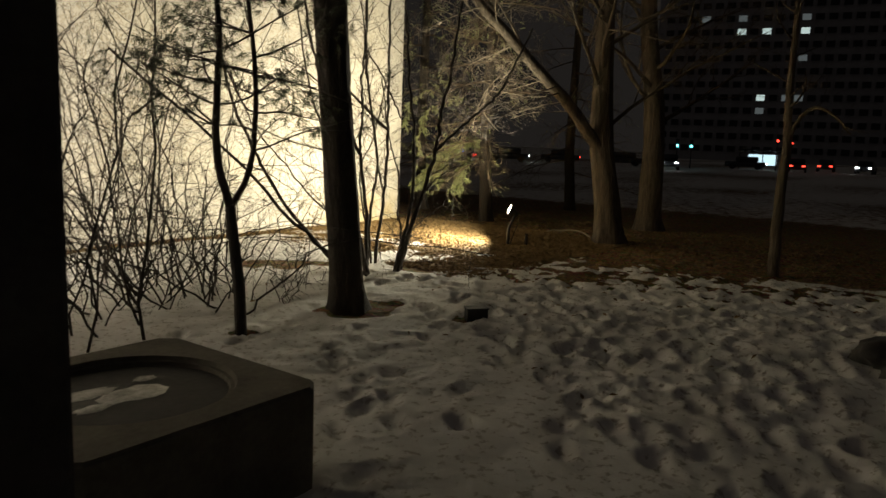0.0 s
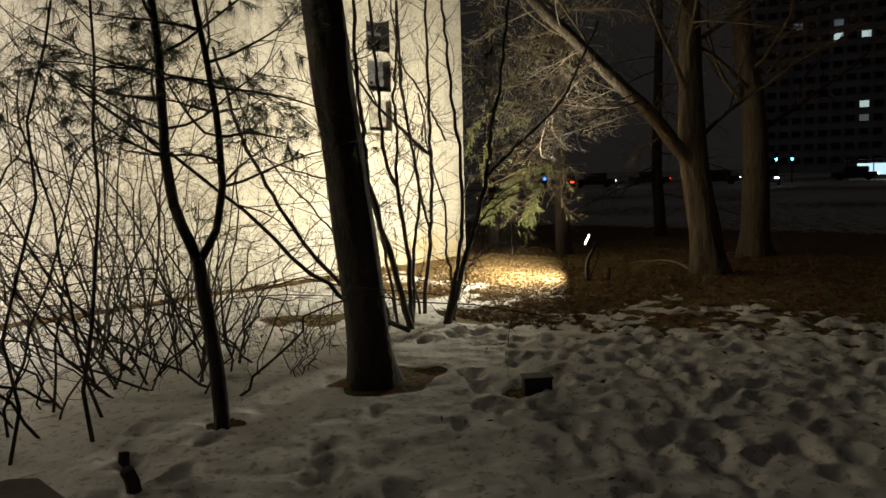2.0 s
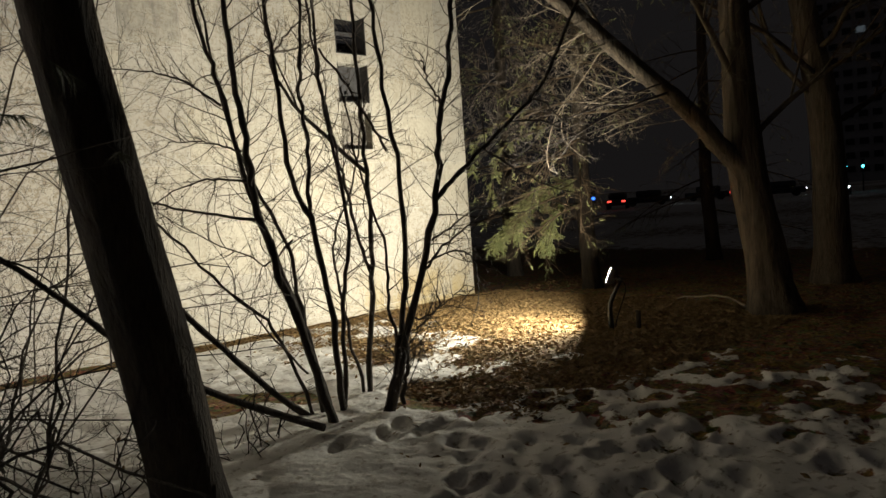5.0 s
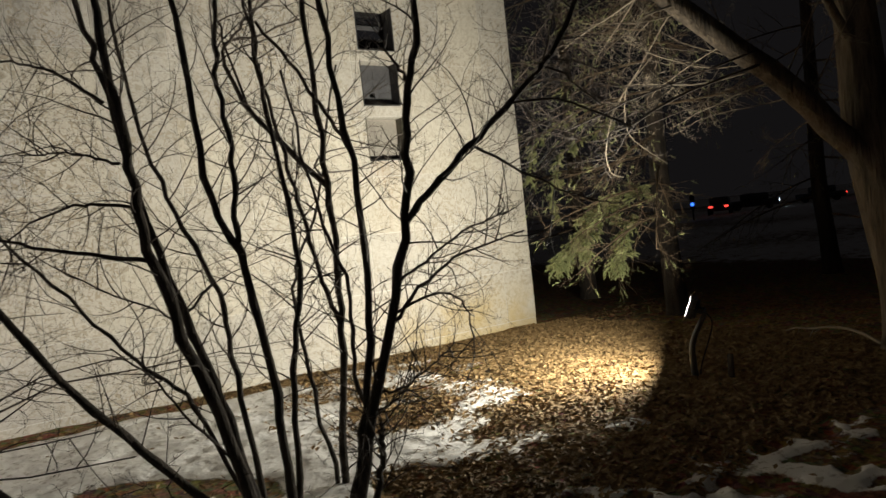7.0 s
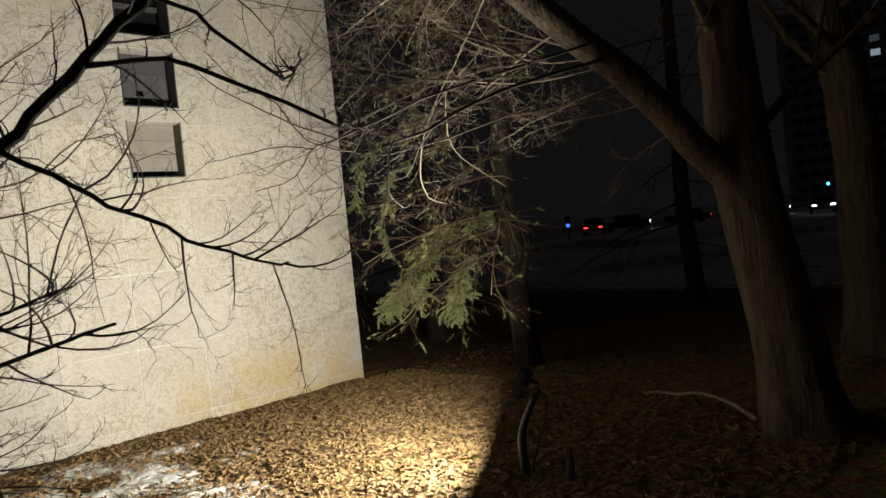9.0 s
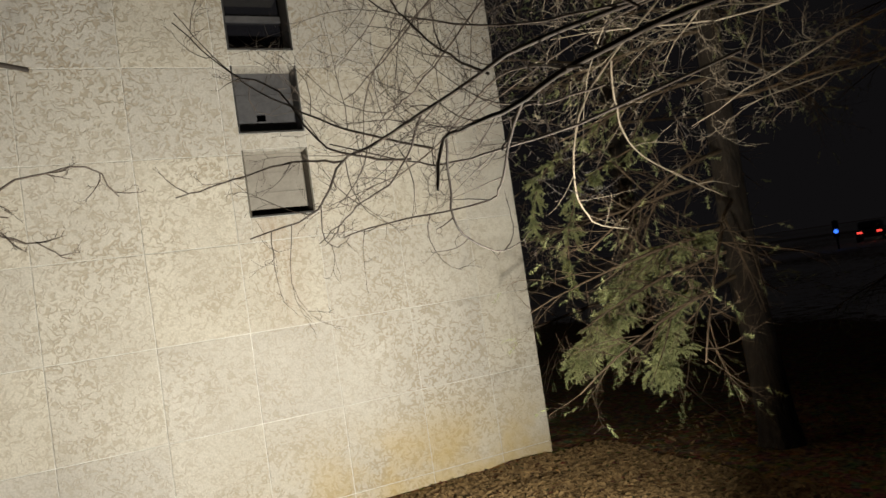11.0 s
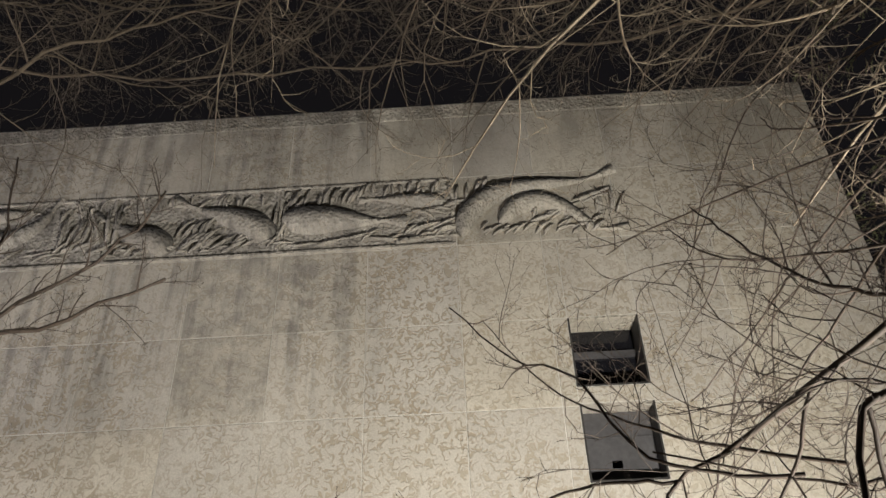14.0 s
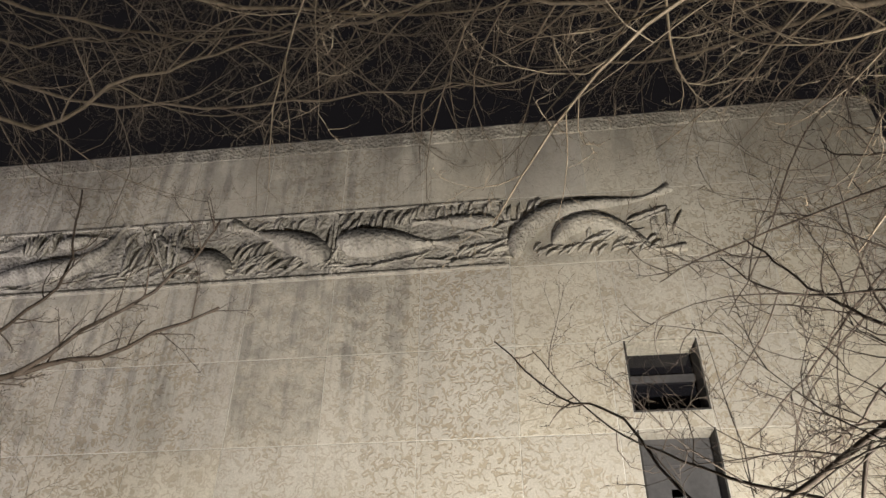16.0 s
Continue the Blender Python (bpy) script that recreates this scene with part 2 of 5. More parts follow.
def ground_material():
    """Snow over dead leaves and soil; the sheet carries how much snow lies where, footprint shade included."""
    m, nt, b = mat("snow_and_leaf_litter")
    p = place(nt)
    a = nt.nodes.new("ShaderNodeAttribute")
    a.attribute_name = "snow"
    n1, n2 = noise_tex(nt, p, 3.2, 6.0, 0.65), noise_tex(nt, p, 22.0, 4.0, 0.6)
    cover = maths(nt, "ADD", a.outputs["Fac"], maths(nt, "ADD", maths(nt, "MULTIPLY", maths(nt, "SUBTRACT", n1, 0.5), 0.9), maths(nt, "MULTIPLY", maths(nt, "SUBTRACT", n2, 0.5), 0.45)))
    mask = ramp(nt, cover, [(0.43, (0, 0, 0)), (0.55, (1, 1, 1))])
    snow = ramp(nt, noise_tex(nt, p, 2.0, 5.0), [(0.3, (0.80, 0.78, 0.74)), (0.7, (0.92, 0.91, 0.89))])
    vor = node(nt, "ShaderNodeTexVoronoi", Scale=16.0)
    nt.links.new(p, vor.inputs["Vector"])
    crumbs = ramp(nt, noise_tex(nt, p, 17.0, 4.0, 0.6), [(0.56, (0, 0, 0)), (0.64, (1, 1, 1))])
    snow = mix(nt, maths(nt, "MULTIPLY", crumbs, 0.5), snow, (0.22, 0.16, 0.10))
    litter = mix(nt, 0.5, ramp(nt, noise_tex(nt, p, 30.0, 4.0), [(0.3, (0.05, 0.033, 0.016)), (0.7, (0.32, 0.205, 0.09))]), vor.outputs["Color"], "SOFT_LIGHT")
    nt.links.new(mix(nt, mask, litter, snow), b.inputs["Base Color"])
    nt.links.new(ramp(nt, mask, [(0, (0.9, 0.9, 0.9)), (1, (0.82, 0.82, 0.82))]), b.inputs["Roughness"])
    b.inputs["Specular IOR Level"].default_value = 0.2
    h = maths(nt, "ADD", maths(nt, "MULTIPLY", noise_tex(nt, p, 7.5, 6.0, 0.62), 1.2), maths(nt, "MULTIPLY", mask, 0.35))
    h = maths(nt, "ADD", h, maths(nt, "MULTIPLY", vor.outputs["Distance"], 0.25))
    bump(nt, b, h, 0.5, 0.03)
    return m


GROUND = ground_material()

# ---- mesh tools ----


def link_mesh(name, verts, faces, material, parent=None, label="", smooth=False):
    me = bpy.data.meshes.new(name)
    me.from_pydata(verts, [], faces)
    if smooth:
        me.polygons.foreach_set("use_smooth", [True] * len(me.polygons))
    me.materials.append(material)
    ob = new(name, me)
    if parent:
        ob.parent = parent
    if label:
        tagged(ob, label)
    return ob


def part(name, bm, material, parent=None, label="", smooth=False):
    me = bpy.data.meshes.new(name)
    bmesh.ops.recalc_face_normals(bm, faces=bm.faces)
    bm.to_mesh(me)
    bm.free()
    if smooth:
        me.polygons.foreach_set("use_smooth", [True] * len(me.polygons))
    me.materials.append(material)
    ob = new(name, me)
    if parent:
        ob.parent = parent
    if label:
        tagged(ob, label)
    return ob


def thing(name, label, category, group="", kind="", at=(0, 0, 0)):
    ob = new(name)
    ob.location = at
    ob.empty_display_size = 0.1
    return tagged(ob, label, category, group, kind)


def box(bm, lo, hi, bevel=0.0, m=None):
    lo, hi = Vector(lo), Vector(hi)
    r = bmesh.ops.create_cube(bm, size=1.0, matrix=(m or Matrix()) @ Matrix.Translation((lo + hi) / 2) @ Matrix.Diagonal((*(hi - lo), 1)))
    if bevel:
        edges = {e for v in r["verts"] for e in v.link_edges}
        bmesh.ops.bevel(bm, geom=list(edges), offset=bevel, segments=2, affect="EDGES", profile=0.6)
    return bm


class Wood:
    """Gathers tapered tubes into one mesh."""

    def __init__(self):
        self.v, self.f = [], []

    def tube(self, pts, radii, sides=5):
        n0, rings = len(self.v), len(pts)
        side = None
        for i, p in enumerate(pts):
            d = (pts[min(i + 1, rings - 1)] - pts[max(i - 1, 0)]).normalized()
            if side is None:
                side = d.orthogonal().normalized()
            side = (side - d * side.dot(d)).normalized()
            up = d.cross(side)
            for k in range(sides):
                a = 2 * math.pi * k / sides
                self.v.append(p + (side * math.cos(a) + up * math.sin(a)) * radii[i])
        for i in range(rings - 1):
            for k in range(sides):
                a, c = n0 + i * sides + k, n0 + i * sides + (k + 1) % sides
                self.f.append((a, c, c + sides, a + sides))
        self.f.append(tuple(n0 + (rings - 1) * sides + k for k in range(sides)))

    def grow(self, rng, p, d, length, r, level, kids, wander=0.16, lift=0.0, spread=0.8, shrink=0.55, steps=6, ends=None, first=0.2):
        """A limb that wanders, with side shoots of its own, level deep."""
        pts, q, way = [p.copy()], p.copy(), d.normalized()
        bend = Vector((rng.gauss(0, 1), rng.gauss(0, 1), rng.gauss(0.35, 1))) * wander * 3.6 / steps
        for i in range(steps):
            way = (way + bend + Vector((rng.gauss(0, wander), rng.gauss(0, wander), rng.gauss(0, wander))) * 0.45 + Vector((0, 0, lift))).normalized()
            q = q + way * length / steps
            pts.append(q.copy())
        sides = 7 if r > 0.06 else 5 if r > 0.012 else 3
        self.tube(pts, [r * (1 - 0.78 * i / steps) for i in range(steps + 1)], sides)
        if ends is not None and level == 0:
            ends.append((pts[-2], (pts[-1] - pts[-2]).normalized()))
        if level <= 0:
            return pts
        for k in range(kids[0]):
            t = first + (1 - first) * (k + rng.random()) / kids[0]
            i = min(int(t * steps), steps - 1)
            s = pts[i].lerp(pts[i + 1], t * steps - i)
            along = (pts[i + 1] - pts[i]).normalized()
            turn = along.orthogonal().normalized()
            turn = Matrix.Rotation(rng.uniform(0, 2 * math.pi), 3, along) @ turn
            nd = (along + turn * spread * rng.uniform(0.6, 1.3)).normalized()
            self.grow(rng, s, nd, length * shrink * rng.uniform(0.6, 1.25) * (1.1 - 0.5 * t), max(r * (1 - 0.75 * t) * 0.5, 0.0011), level - 1, kids[1:] or (2,), wander * 1.3, lift, spread, shrink, 4, ends)
        return pts

    def clear(self, centre, radius):
        """Takes away what lies within a ball."""
        near = [(p - centre).length < radius for p in self.v]
        self.f = [f for f in self.f if not any(near[i] for i in f)]

    def thin(self, keep):
        """Keeps the faces whose corners all pass."""
        good = [keep(p) for p in self.v]
        self.f = [f for f in self.f if all(good[i] for i in f)]

    def done(self, name, material, parent=None, label="", smooth=True, kind=""):
        return tagged(link_mesh(name, self.v, self.f, material, parent, label, smooth), kind=kind)


def curve_pts(ctrl, n):
    """A smooth line of n points through the control points."""
    c = [Vector(p) for p in ctrl]
    c = [c[0] * 2 - c[1]] + c + [c[-1] * 2 - c[-2]]
    out, segs = [], len(c) - 3
    for j in range(n):
        u = j / (n - 1) * segs
        i = min(int(u), segs - 1)
        t = u - i
        a, b, d, e = c[i:i + 4]
        out.append(0.5 * (2 * b + (d - a) * t + (2 * a - 5 * b + 4 * d - e) * t * t + (3 * b - a - 3 * d + e) * t ** 3))
    return out


def needles(v, f, rng, p, d, length, count, size, droop=0.0, fan=1.0, wide=0.0012):
    """A twig's needles as thin blades."""
    side = d.orthogonal().normalized()
    for _ in range(count):
        s = p + d * length * rng.random()
        out = Matrix.Rotation(rng.uniform(0, 6.283), 3, d) @ side
        w = (d * 0.7 + out * fan + Vector((0, 0, -droop))).normalized() * size * rng.uniform(0.7, 1.15)
        c = w.cross(Vector((rng.gauss(0, 1), rng.gauss(0, 1), rng.gauss(0, 1)))).normalized() * wide
        n0 = len(v)
        v += [s - c, s + c, s + w]
        f.append((n0, n0 + 1, n0 + 2))


# ---- ground ----


def smooth(a, b, x):
    t = np.clip((x - a) / (b - a), 0, 1)
    return t * t * (3 - 2 * t)


TABLES = {}


def lattice(x, y, seed):
    """Value noise on arrays."""
    if seed not in TABLES:
        TABLES[seed] = np.random.RandomState(seed).rand(256, 256)
    r = TABLES[seed]
    xi, yi = np.floor(x).astype(int), np.floor(y).astype(int)
    u, w = x - xi, y - yi
    u, w = u * u * (3 - 2 * u), w * w * (3 - 2 * w)
    g = lambda i, j: r[i % 256, j % 256]
    return (g(xi, yi) * (1 - u) + g(xi + 1, yi) * u) * (1 - w) + (g(xi, yi + 1) * (1 - u) + g(xi + 1, yi + 1) * u) * w - 0.5


TRUNK_BASE, THIN_BASE, BLOCK_AT = (4.97, 6.66), (3.68, 6.66), (5.50, 5.58)


def snow_cover(x, y):
    edge = np.interp(y, [0, 3, 4.2, 5.4, 6.1, 7.06, 7.75, 8.4, 9.5, 10.0, 10.9, 11.8], [12.5, 10.2, 9.6, 9.3, 8.9, 8.3, 8.4, 8.5, 8.75, 9.0, 9.0, 8.9])
    s = smooth(0.9, -0.9, x - edge + 1.7 * lattice(x * 1.1, y * 1.1, 3) + 1.5 * lattice(x * 2.9, y * 2.9, 4))
    s *= 1 - smooth(11.25, 11.5, y + 0.2 * lattice(x * 2, y * 0, 5)) * smooth(2.0, 3.0, x)
    thin = smooth(2.6, 0.2, edge - x) * smooth(8.4, 7.4, y)
    s *= 1 - 0.75 * thin * smooth(0.05, -0.25, lattice(x * 5.5, y * 5.5, 13) + lattice(x * 10.5, y * 10.5, 14))
    far = smooth(17.5, 21.0, x) * (0.55 + 0.35 * lattice(x * 0.3, y * 0.3, 6))
    s = np.maximum(s, far)
    for (cx, cy), rx, ry, dx, dy in ((TRUNK_BASE, 0.54, 0.38, 0.08, -0.10), (THIN_BASE, 0.16, 0.12, 0.03, 0.0), (BLOCK_AT, 0.20, 0.11, -0.06, 0.03)):
        d = np.hypot((x - cx - dx) / rx, (y - cy - dy) / ry) + 0.5 * lattice(x * 6, y * 6, 7)
        s *= smooth(0.75, 1.05, d)
    d = np.hypot((x - 7.50) / 0.52, (y - 7.62) / 0.62) + 0.9 * lattice(x * 3, y * 3, 8)
    s *= 0.15 + 0.85 * smooth(0.7, 1.2, d)
    d = np.hypot((x + y - 15.2) / 0.5, (x - y + 2.8) / 0.95) + 0.9 * lattice(x * 3, y * 3, 9)
    s *= 0.2 + 0.8 * smooth(0.7, 1.2, d)
    return s


def footprints(seed, count):
    """Places, turns and depths of old footprints, densest on the beaten way."""
    rng, out = random.Random(seed), []
    while len(out) < count:
        cx, cy = rng.uniform(0.5, 9.9), rng.uniform(1.6, 7.3)
        if (cx + 0.6 * (6 - cy) < 5.2 and rng.random() < 0.82) or (cy > 6.3 and cx < 7.5 and rng.random() < 0.7):
            continue
        a = math.radians(rng.gauss(38, 32))
        out.append((cx, cy, math.cos(a), math.sin(a), rng.uniform(0.022, 0.052)))
    return out


STEPS = footprints(5, 760)


def trodden(x, y):
    """How deep the footprints go and how high their rims stand."""
    hollow, rim = np.zeros(x.shape), np.zeros(x.shape)
    for cx, cy, ca, sa, deep in STEPS:
        near = (abs(x - cx) < 0.25) & (abs(y - cy) < 0.25)
        if not near.any():
            continue
        px, py = x[near] - cx, y[near] - cy
        u, w = px * ca + py * sa, py * ca - px * sa
        d = (u / 0.115) ** 2 + (w / 0.062) ** 2
        hollow[near] += deep * np.exp(-d * d)
        rim[near] += 0.010 * np.exp(-((d - 2.3) ** 2))
    return np.minimum(hollow, 0.07), np.minimum(rim, 0.02)


def ground_height(x, y):
    s = snow_cover(x, y)
    trod = smooth(4.6, 6.6, x + 0.6 * (6 - y)) * smooth(7.4, 6.2, y) * smooth(11.5, 9.5, x)
    h = 0.026 * s - 0.015
    h = h + s * (0.02 * lattice(x * 1.2, y * 1.2, 11) + 0.012 * lattice(x * 5, y * 5, 12))
    lump = 0.5 * lattice(x * 5.5, y * 5.5, 13) + 1.2 * lattice(x * 10.5, y * 10.5, 14) + 0.45 * lattice(x * 18, y * 18, 16)
    h = h + trod * s * 0.032 * np.minimum(lump, 0.1)
    h = h + (1 - trod) * s * 0.022 * np.minimum(lattice(x * 7, y * 7, 17) + lattice(x * 13, y * 13, 18), 0.15)
    h = h + (1 - s) * 0.03 * lattice(x * 4, y * 4, 15)
    hollow, rim = trodden(x, y)
    h = h + s * (rim - hollow)
    wide = smooth(40, 400, np.hypot(x - 8, y - 6))
    return h * (1 - wide)


def ground_at(x, y):
    return float(ground_height(np.array([float(x)]), np.array([float(y)]))[0])


def axis(lo, hi, step, reach):
    out, inner = [], np.arange(lo, hi, step)
    d, grown = step, []
    while (grown[-1] if grown else 0) < reach:
        d *= 1.28
        grown.append((grown[-1] if grown else 0) + d)
    return np.array([lo - g for g in reversed(grown)] + list(inner) + [inner[-1] + g for g in grown])


gx, gy = axis(0.0, 12.6, 0.042, 900), axis(1.6, 11.9, 0.042, 900)
GX, GY = np.meshgrid(gx, gy)
GZ, GS = ground_height(GX, GY), snow_cover(GX, GY)
# footprints lose snow: bare ground, with the hollows' shade painted in too
GS = GS - np.clip(trodden(GX, GY)[0] / 0.05, 0, 1) * 0.42 * smooth(4.8, 7.0, GX + 0.5 * (6 - GY))
_n, _k = len(gx), len(gy)
_v = np.stack([GX, GY, GZ], -1).reshape(-1, 3)
_i = (np.arange(_k - 1)[:, None] * _n + np.arange(_n - 1)[None]).ravel()
_f = np.stack([_i, _i + 1, _i + 1 + _n, _i + _n], -1)
ground = link_mesh("ground", _v.tolist(), _f.tolist(), GROUND, smooth=True)
_at = ground.data.attributes.new("snow", "FLOAT", "POINT")
_at.data.foreach_set("value", GS.ravel().astype(np.float32))
tagged(ground, "trampled snow thinning out over brown leaf litter", "ground", kind="structure")

rng = random.Random(11)
_r = np.random.RandomState(12)
_c = np.concatenate([_r.rand(90000, 2) * (5.2, 5.15) + (7.2, 6.6), _r.rand(26000, 2) * (11.0, 9.2) + (4.0, 2.5)])
_c = _c[(_r.rand(len(_c)) > snow_cover(_c[:, 0], _c[:, 1]) * 0.985) & ~((_c[:, 0] > CORNER - 0.1) & (_c[:, 1] > WALL - 0.1))]
_c = _c[np.hypot(_c[:, 0] - TRUNK_BASE[0], _c[:, 1] - TRUNK_BASE[1]) > 0.5 + 0.5 * _r.rand(len(_c))]
_r.shuffle(_c)
_c = _c[:52000]
_h = ground_height(_c[:, 0], _c[:, 1])
_v, _f = [], []
for (x, y), h in zip(_c, _h):
    s = rng.uniform(0.012, 0.030)
    e = Euler((rng.gauss(0, 0.35), rng.gauss(0, 0.35), rng.uniform(0, 6.28))).to_matrix()
    o, n0 = Vector((x, y, h + 0.006)), len(_v)
    for q in ((-1.3, 0, 0.1), (0, -0.6, 0.35), (1.4, 0, 0.15), (0, 0.6, 0.3)):
        _v.append(o + e @ Vector(q) * s)
    _f += [(n0, n0 + 1, n0 + 2), (n0, n0 + 2, n0 + 3)]
tagged(link_mesh("fallen_leaves", _v, _f, LEAF), "dry brown fallen leaves scattered over the ground", "leaves", kind="stuff")

# ---- building ----
COLS = [CORNER, 11.45, 10.79, 10.105, 9.47, 8.80, 8.083] + [7.378 - 0.7 * k for k in range(20)]
ROWS = [-0.12, 0.074, 0.76, 1.446, 2.13, 2.818, 3.504, 4.19, 4.89]
WX = (9.585, 10.105)
NICHES = ((2.32, 2.85), (2.98, 3.52), (3.645, 4.19))
LEFT = COLS[-1]

bm = bmesh.new()
B = WALL + 0.005
box(bm, (LEFT, B, -0.5), (WX[0], B + 0.45, TOP - 0.17))
box(bm, (WX[1], B, -0.5), (CORNER - 0.02, B + 0.45, TOP - 0.17))
for lo, hi in ((-0.5, NICHES[0][0]), (NICHES[0][1], NICHES[1][0]), (NICHES[1][1], NICHES[2][0]), (NICHES[2][1], TOP - 0.17)):
    box(bm, (WX[0], B, lo), (WX[1], B + 0.45, hi))
wall = part("wall_north", bm, JOINT)
tagged(wall, "cream cast-stone panel wall streaked with soot and moss", "wall", kind="structure")
bm = box(bmesh.new(), (CORNER - 0.30, B + 0.452, -0.5), (CORNER - 0.02, B + 12, TOP - 0.17))
tagged(part("wall_east", bm, STONE), "cream stone side wall of the building", "wall", kind="structure")
bm = box(bmesh.new(), (LEFT, B + 0.452, TOP - 0.5), (CORNER - 0.302, B + 12, TOP - 0.2))
tagged(part("roof", bm, CONCRETE), "flat roof slab of the stone building", "roof", kind="structure")
bm = box(bmesh.new(), (LEFT, WALL - 0.004, TOP - 0.168), (CORNER, B + 0.47, TOP), 0.012)
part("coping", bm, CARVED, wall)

# ---- windows in the wall ----
BACKS = (BOARD, SLATE, GLASS)
for k, (lo, hi) in enumerate(NICHES):
    win = thing("window_%d" % (k + 1), ("small square niche window closed with a scratched beige board", "small square niche window closed with a grey board with a hole", "small square niche window with dark glass")[k], "window", kind="structure", at=(9.845, WALL, lo))
    a, b, d = WX[0] - 9.845, WX[1] - 9.845, hi - lo
    bm = bmesh.new()
    box(bm, (a + 0.001, 0.001, -0.0 + 0.001), (a + 0.014, 0.40, d - 0.001))
    box(bm, (b - 0.014, 0.001, 0.001), (b - 0.001, 0.40, d - 0.001))
    # reveals, sill and back are dark: recess shade put into the colour
    part("reveal", bm, (CONCRETE, STONE_AND_SHADE, STONE_AND_SHADE)[k], win)
    part("lintel", box(bmesh.new(), (a + 0.015, 0.001, d - 0.014), (b - 0.015, 0.40, d - 0.001)), CARVED, win)
    part("window_sill", box(bmesh.new(), (a + 0.015, 0.001, 0.001), (b - 0.015, 0.40, 0.014), 0.003), STONE_AND_SHADE, win)
    bm = bmesh.new()
    depth = (0.13, 0.16, 0.22)[k]
    gap = (0.075, 0.05, 0.02)[k]
    if k == 1:
        box(bm, (a + 0.016, depth, gap), (-0.07, depth + 0.02, d - 0.016))
        box(bm, (0.0, depth, gap), (b - 0.016, depth + 0.02, d - 0.016))
        box(bm, (-0.07, depth, gap), (0.0, depth + 0.02, 0.13))
        box(bm, (-0.07, depth, 0.185), (0.0, depth + 0.02, d - 0.016))
    else:
        box(bm, (a + 0.016, depth, gap), (b - 0.016, depth + 0.02, d - 0.016), 0.002)
    part("pane" if k == 2 else "board", bm, BACKS[k], win)
    part("back", box(bmesh.new(), (a + 0.016, 0.41, 0.0), (b - 0.016, 0.43, d)), STONE_AND_SHADE, win)
    for z in ((0.2, 0.36), (0.34,), (0.30,))[k]:
        part("rail", box(bmesh.new(), (a + 0.02, depth - (0.006 if k < 2 else 0.03), z), (b - 0.02, depth - 0.001, z + (0.008 if k < 2 else 0.05)), 0.002), (BOARD, SLATE, SLATE)[k], win)

# ---- floodlights ----


def floodlight(at, aim, label):
    """A small flood lamp on a bent stake: head, lens, yoke, post and cable gland."""
    base = Vector((at[0], at[1], ground_at(at[0], at[1])))
    t = thing("floodlight", label, "floodlight", "floodlights", at=base)
    m = look(Vector(at) - base, Vector(at) - base + aim)
    bm = box(bmesh.new(), (-0.115, -0.085, 0.004), (0.115, 0.085, 0.045), 0.008, m)
    box(bm, (-0.115, -0.085, -0.012), (-0.105, 0.085, 0.005), 0, m)
    box(bm, (0.105, -0.085, -0.012), (0.115, 0.085, 0.005), 0, m)
    box(bm, (-0.105, -0.085, -0.012), (0.105, -0.075, 0.005), 0, m)
    box(bm, (-0.105, 0.075, -0.012), (0.105, 0.085, 0.005), 0, m)
    for k in range(7):
        box(bm, (-0.09 + k * 0.03 - 0.004, -0.07, 0.045), (-0.09 + k * 0.03 + 0.004, 0.07, 0.07), 0, m)
    head = part("housing", bm, METAL, t)
    part("lens", box(bmesh.new(), (-0.102, -0.072, -0.004), (0.102, 0.072, 0.0035), 0.002, m), LENS, head, "glowing white lens")
    bm = bmesh.new()
    box(bm, (-0.128, -0.012, 0.0), (-0.118, 0.012, 0.13), 0.002, m)
    box(bm, (0.118, -0.012, 0.0), (0.128, 0.012, 0.13), 0.002, m)
    box(bm, (-0.128, -0.012, 0.12), (0.128, 0.012, 0.132), 0.002, m)
    part("yoke", bm, METAL, t)
    w = Wood()
    hub = m @ Vector((0, 0, 0.132))
    w.tube(curve_pts([(0.0, -0.01, -0.12), (-0.02, 0.0, 0.12), (-0.01, -0.01, 0.3), tuple(hub)], 9), [0.034, 0.032, 0.030, 0.029, 0.028, 0.026, 0.024, 0.022, 0.020], 8)
    w.done("post", METAL, t)
    w = Wood()
    w.tube(curve_pts([tuple(hub), tuple(hub + Vector((0.03, -0.03, -0.12))), (0.035, -0.035, 0.08), (0.03, -0.03, -0.05)], 12), [0.006] * 12, 5)
    w.done("cable", RUBBER, t)
    return t


floodlight(LAMP, AIM, "small black floodlight glowing on a bent stake among leaves")
# body for the added lamp, never in view
floodlight(LAMP_ADDED, AIM_ADDED, "added unseen black floodlight on a stake facing the stone wall")

# ---- planter and column ----
planter = thing("concrete_planter", "square weathered concrete planter with a round icy basin", "planter", at=(1.615, 4.83, 0))
bm = bmesh.new()
N, RO, HB, TOPZ = 48, 0.46, 0.605, 0.50
rings = []
for r, z in ((None, -0.2), (None, TOPZ - 0.015), (None, TOPZ), (RO, TOPZ), (RO - 0.012, TOPZ - 0.02), (RO - 0.03, TOPZ - 0.022), (RO - 0.035, TOPZ - 0.04), (RO - 0.06, TOPZ - 0.06)):
    row = []
    for k in range(N):
        a = 2 * math.pi * (k + 0.5) / N
        c, s = math.cos(a), math.sin(a)
        q = (HB if z < TOPZ else HB - 0.013) / max(abs(c), abs(s)) if r is None else r
        row.append(bm.verts.new((q * c, q * s, z)))
    rings.append(row)
for a, b in zip(rings, rings[1:]):
    for k in range(N):
        bm.faces.new((a[k], a[(k + 1) % N], b[(k + 1) % N], b[k]))
part("planter_body", bm, CONCRETE, planter)
bm = bmesh.new()
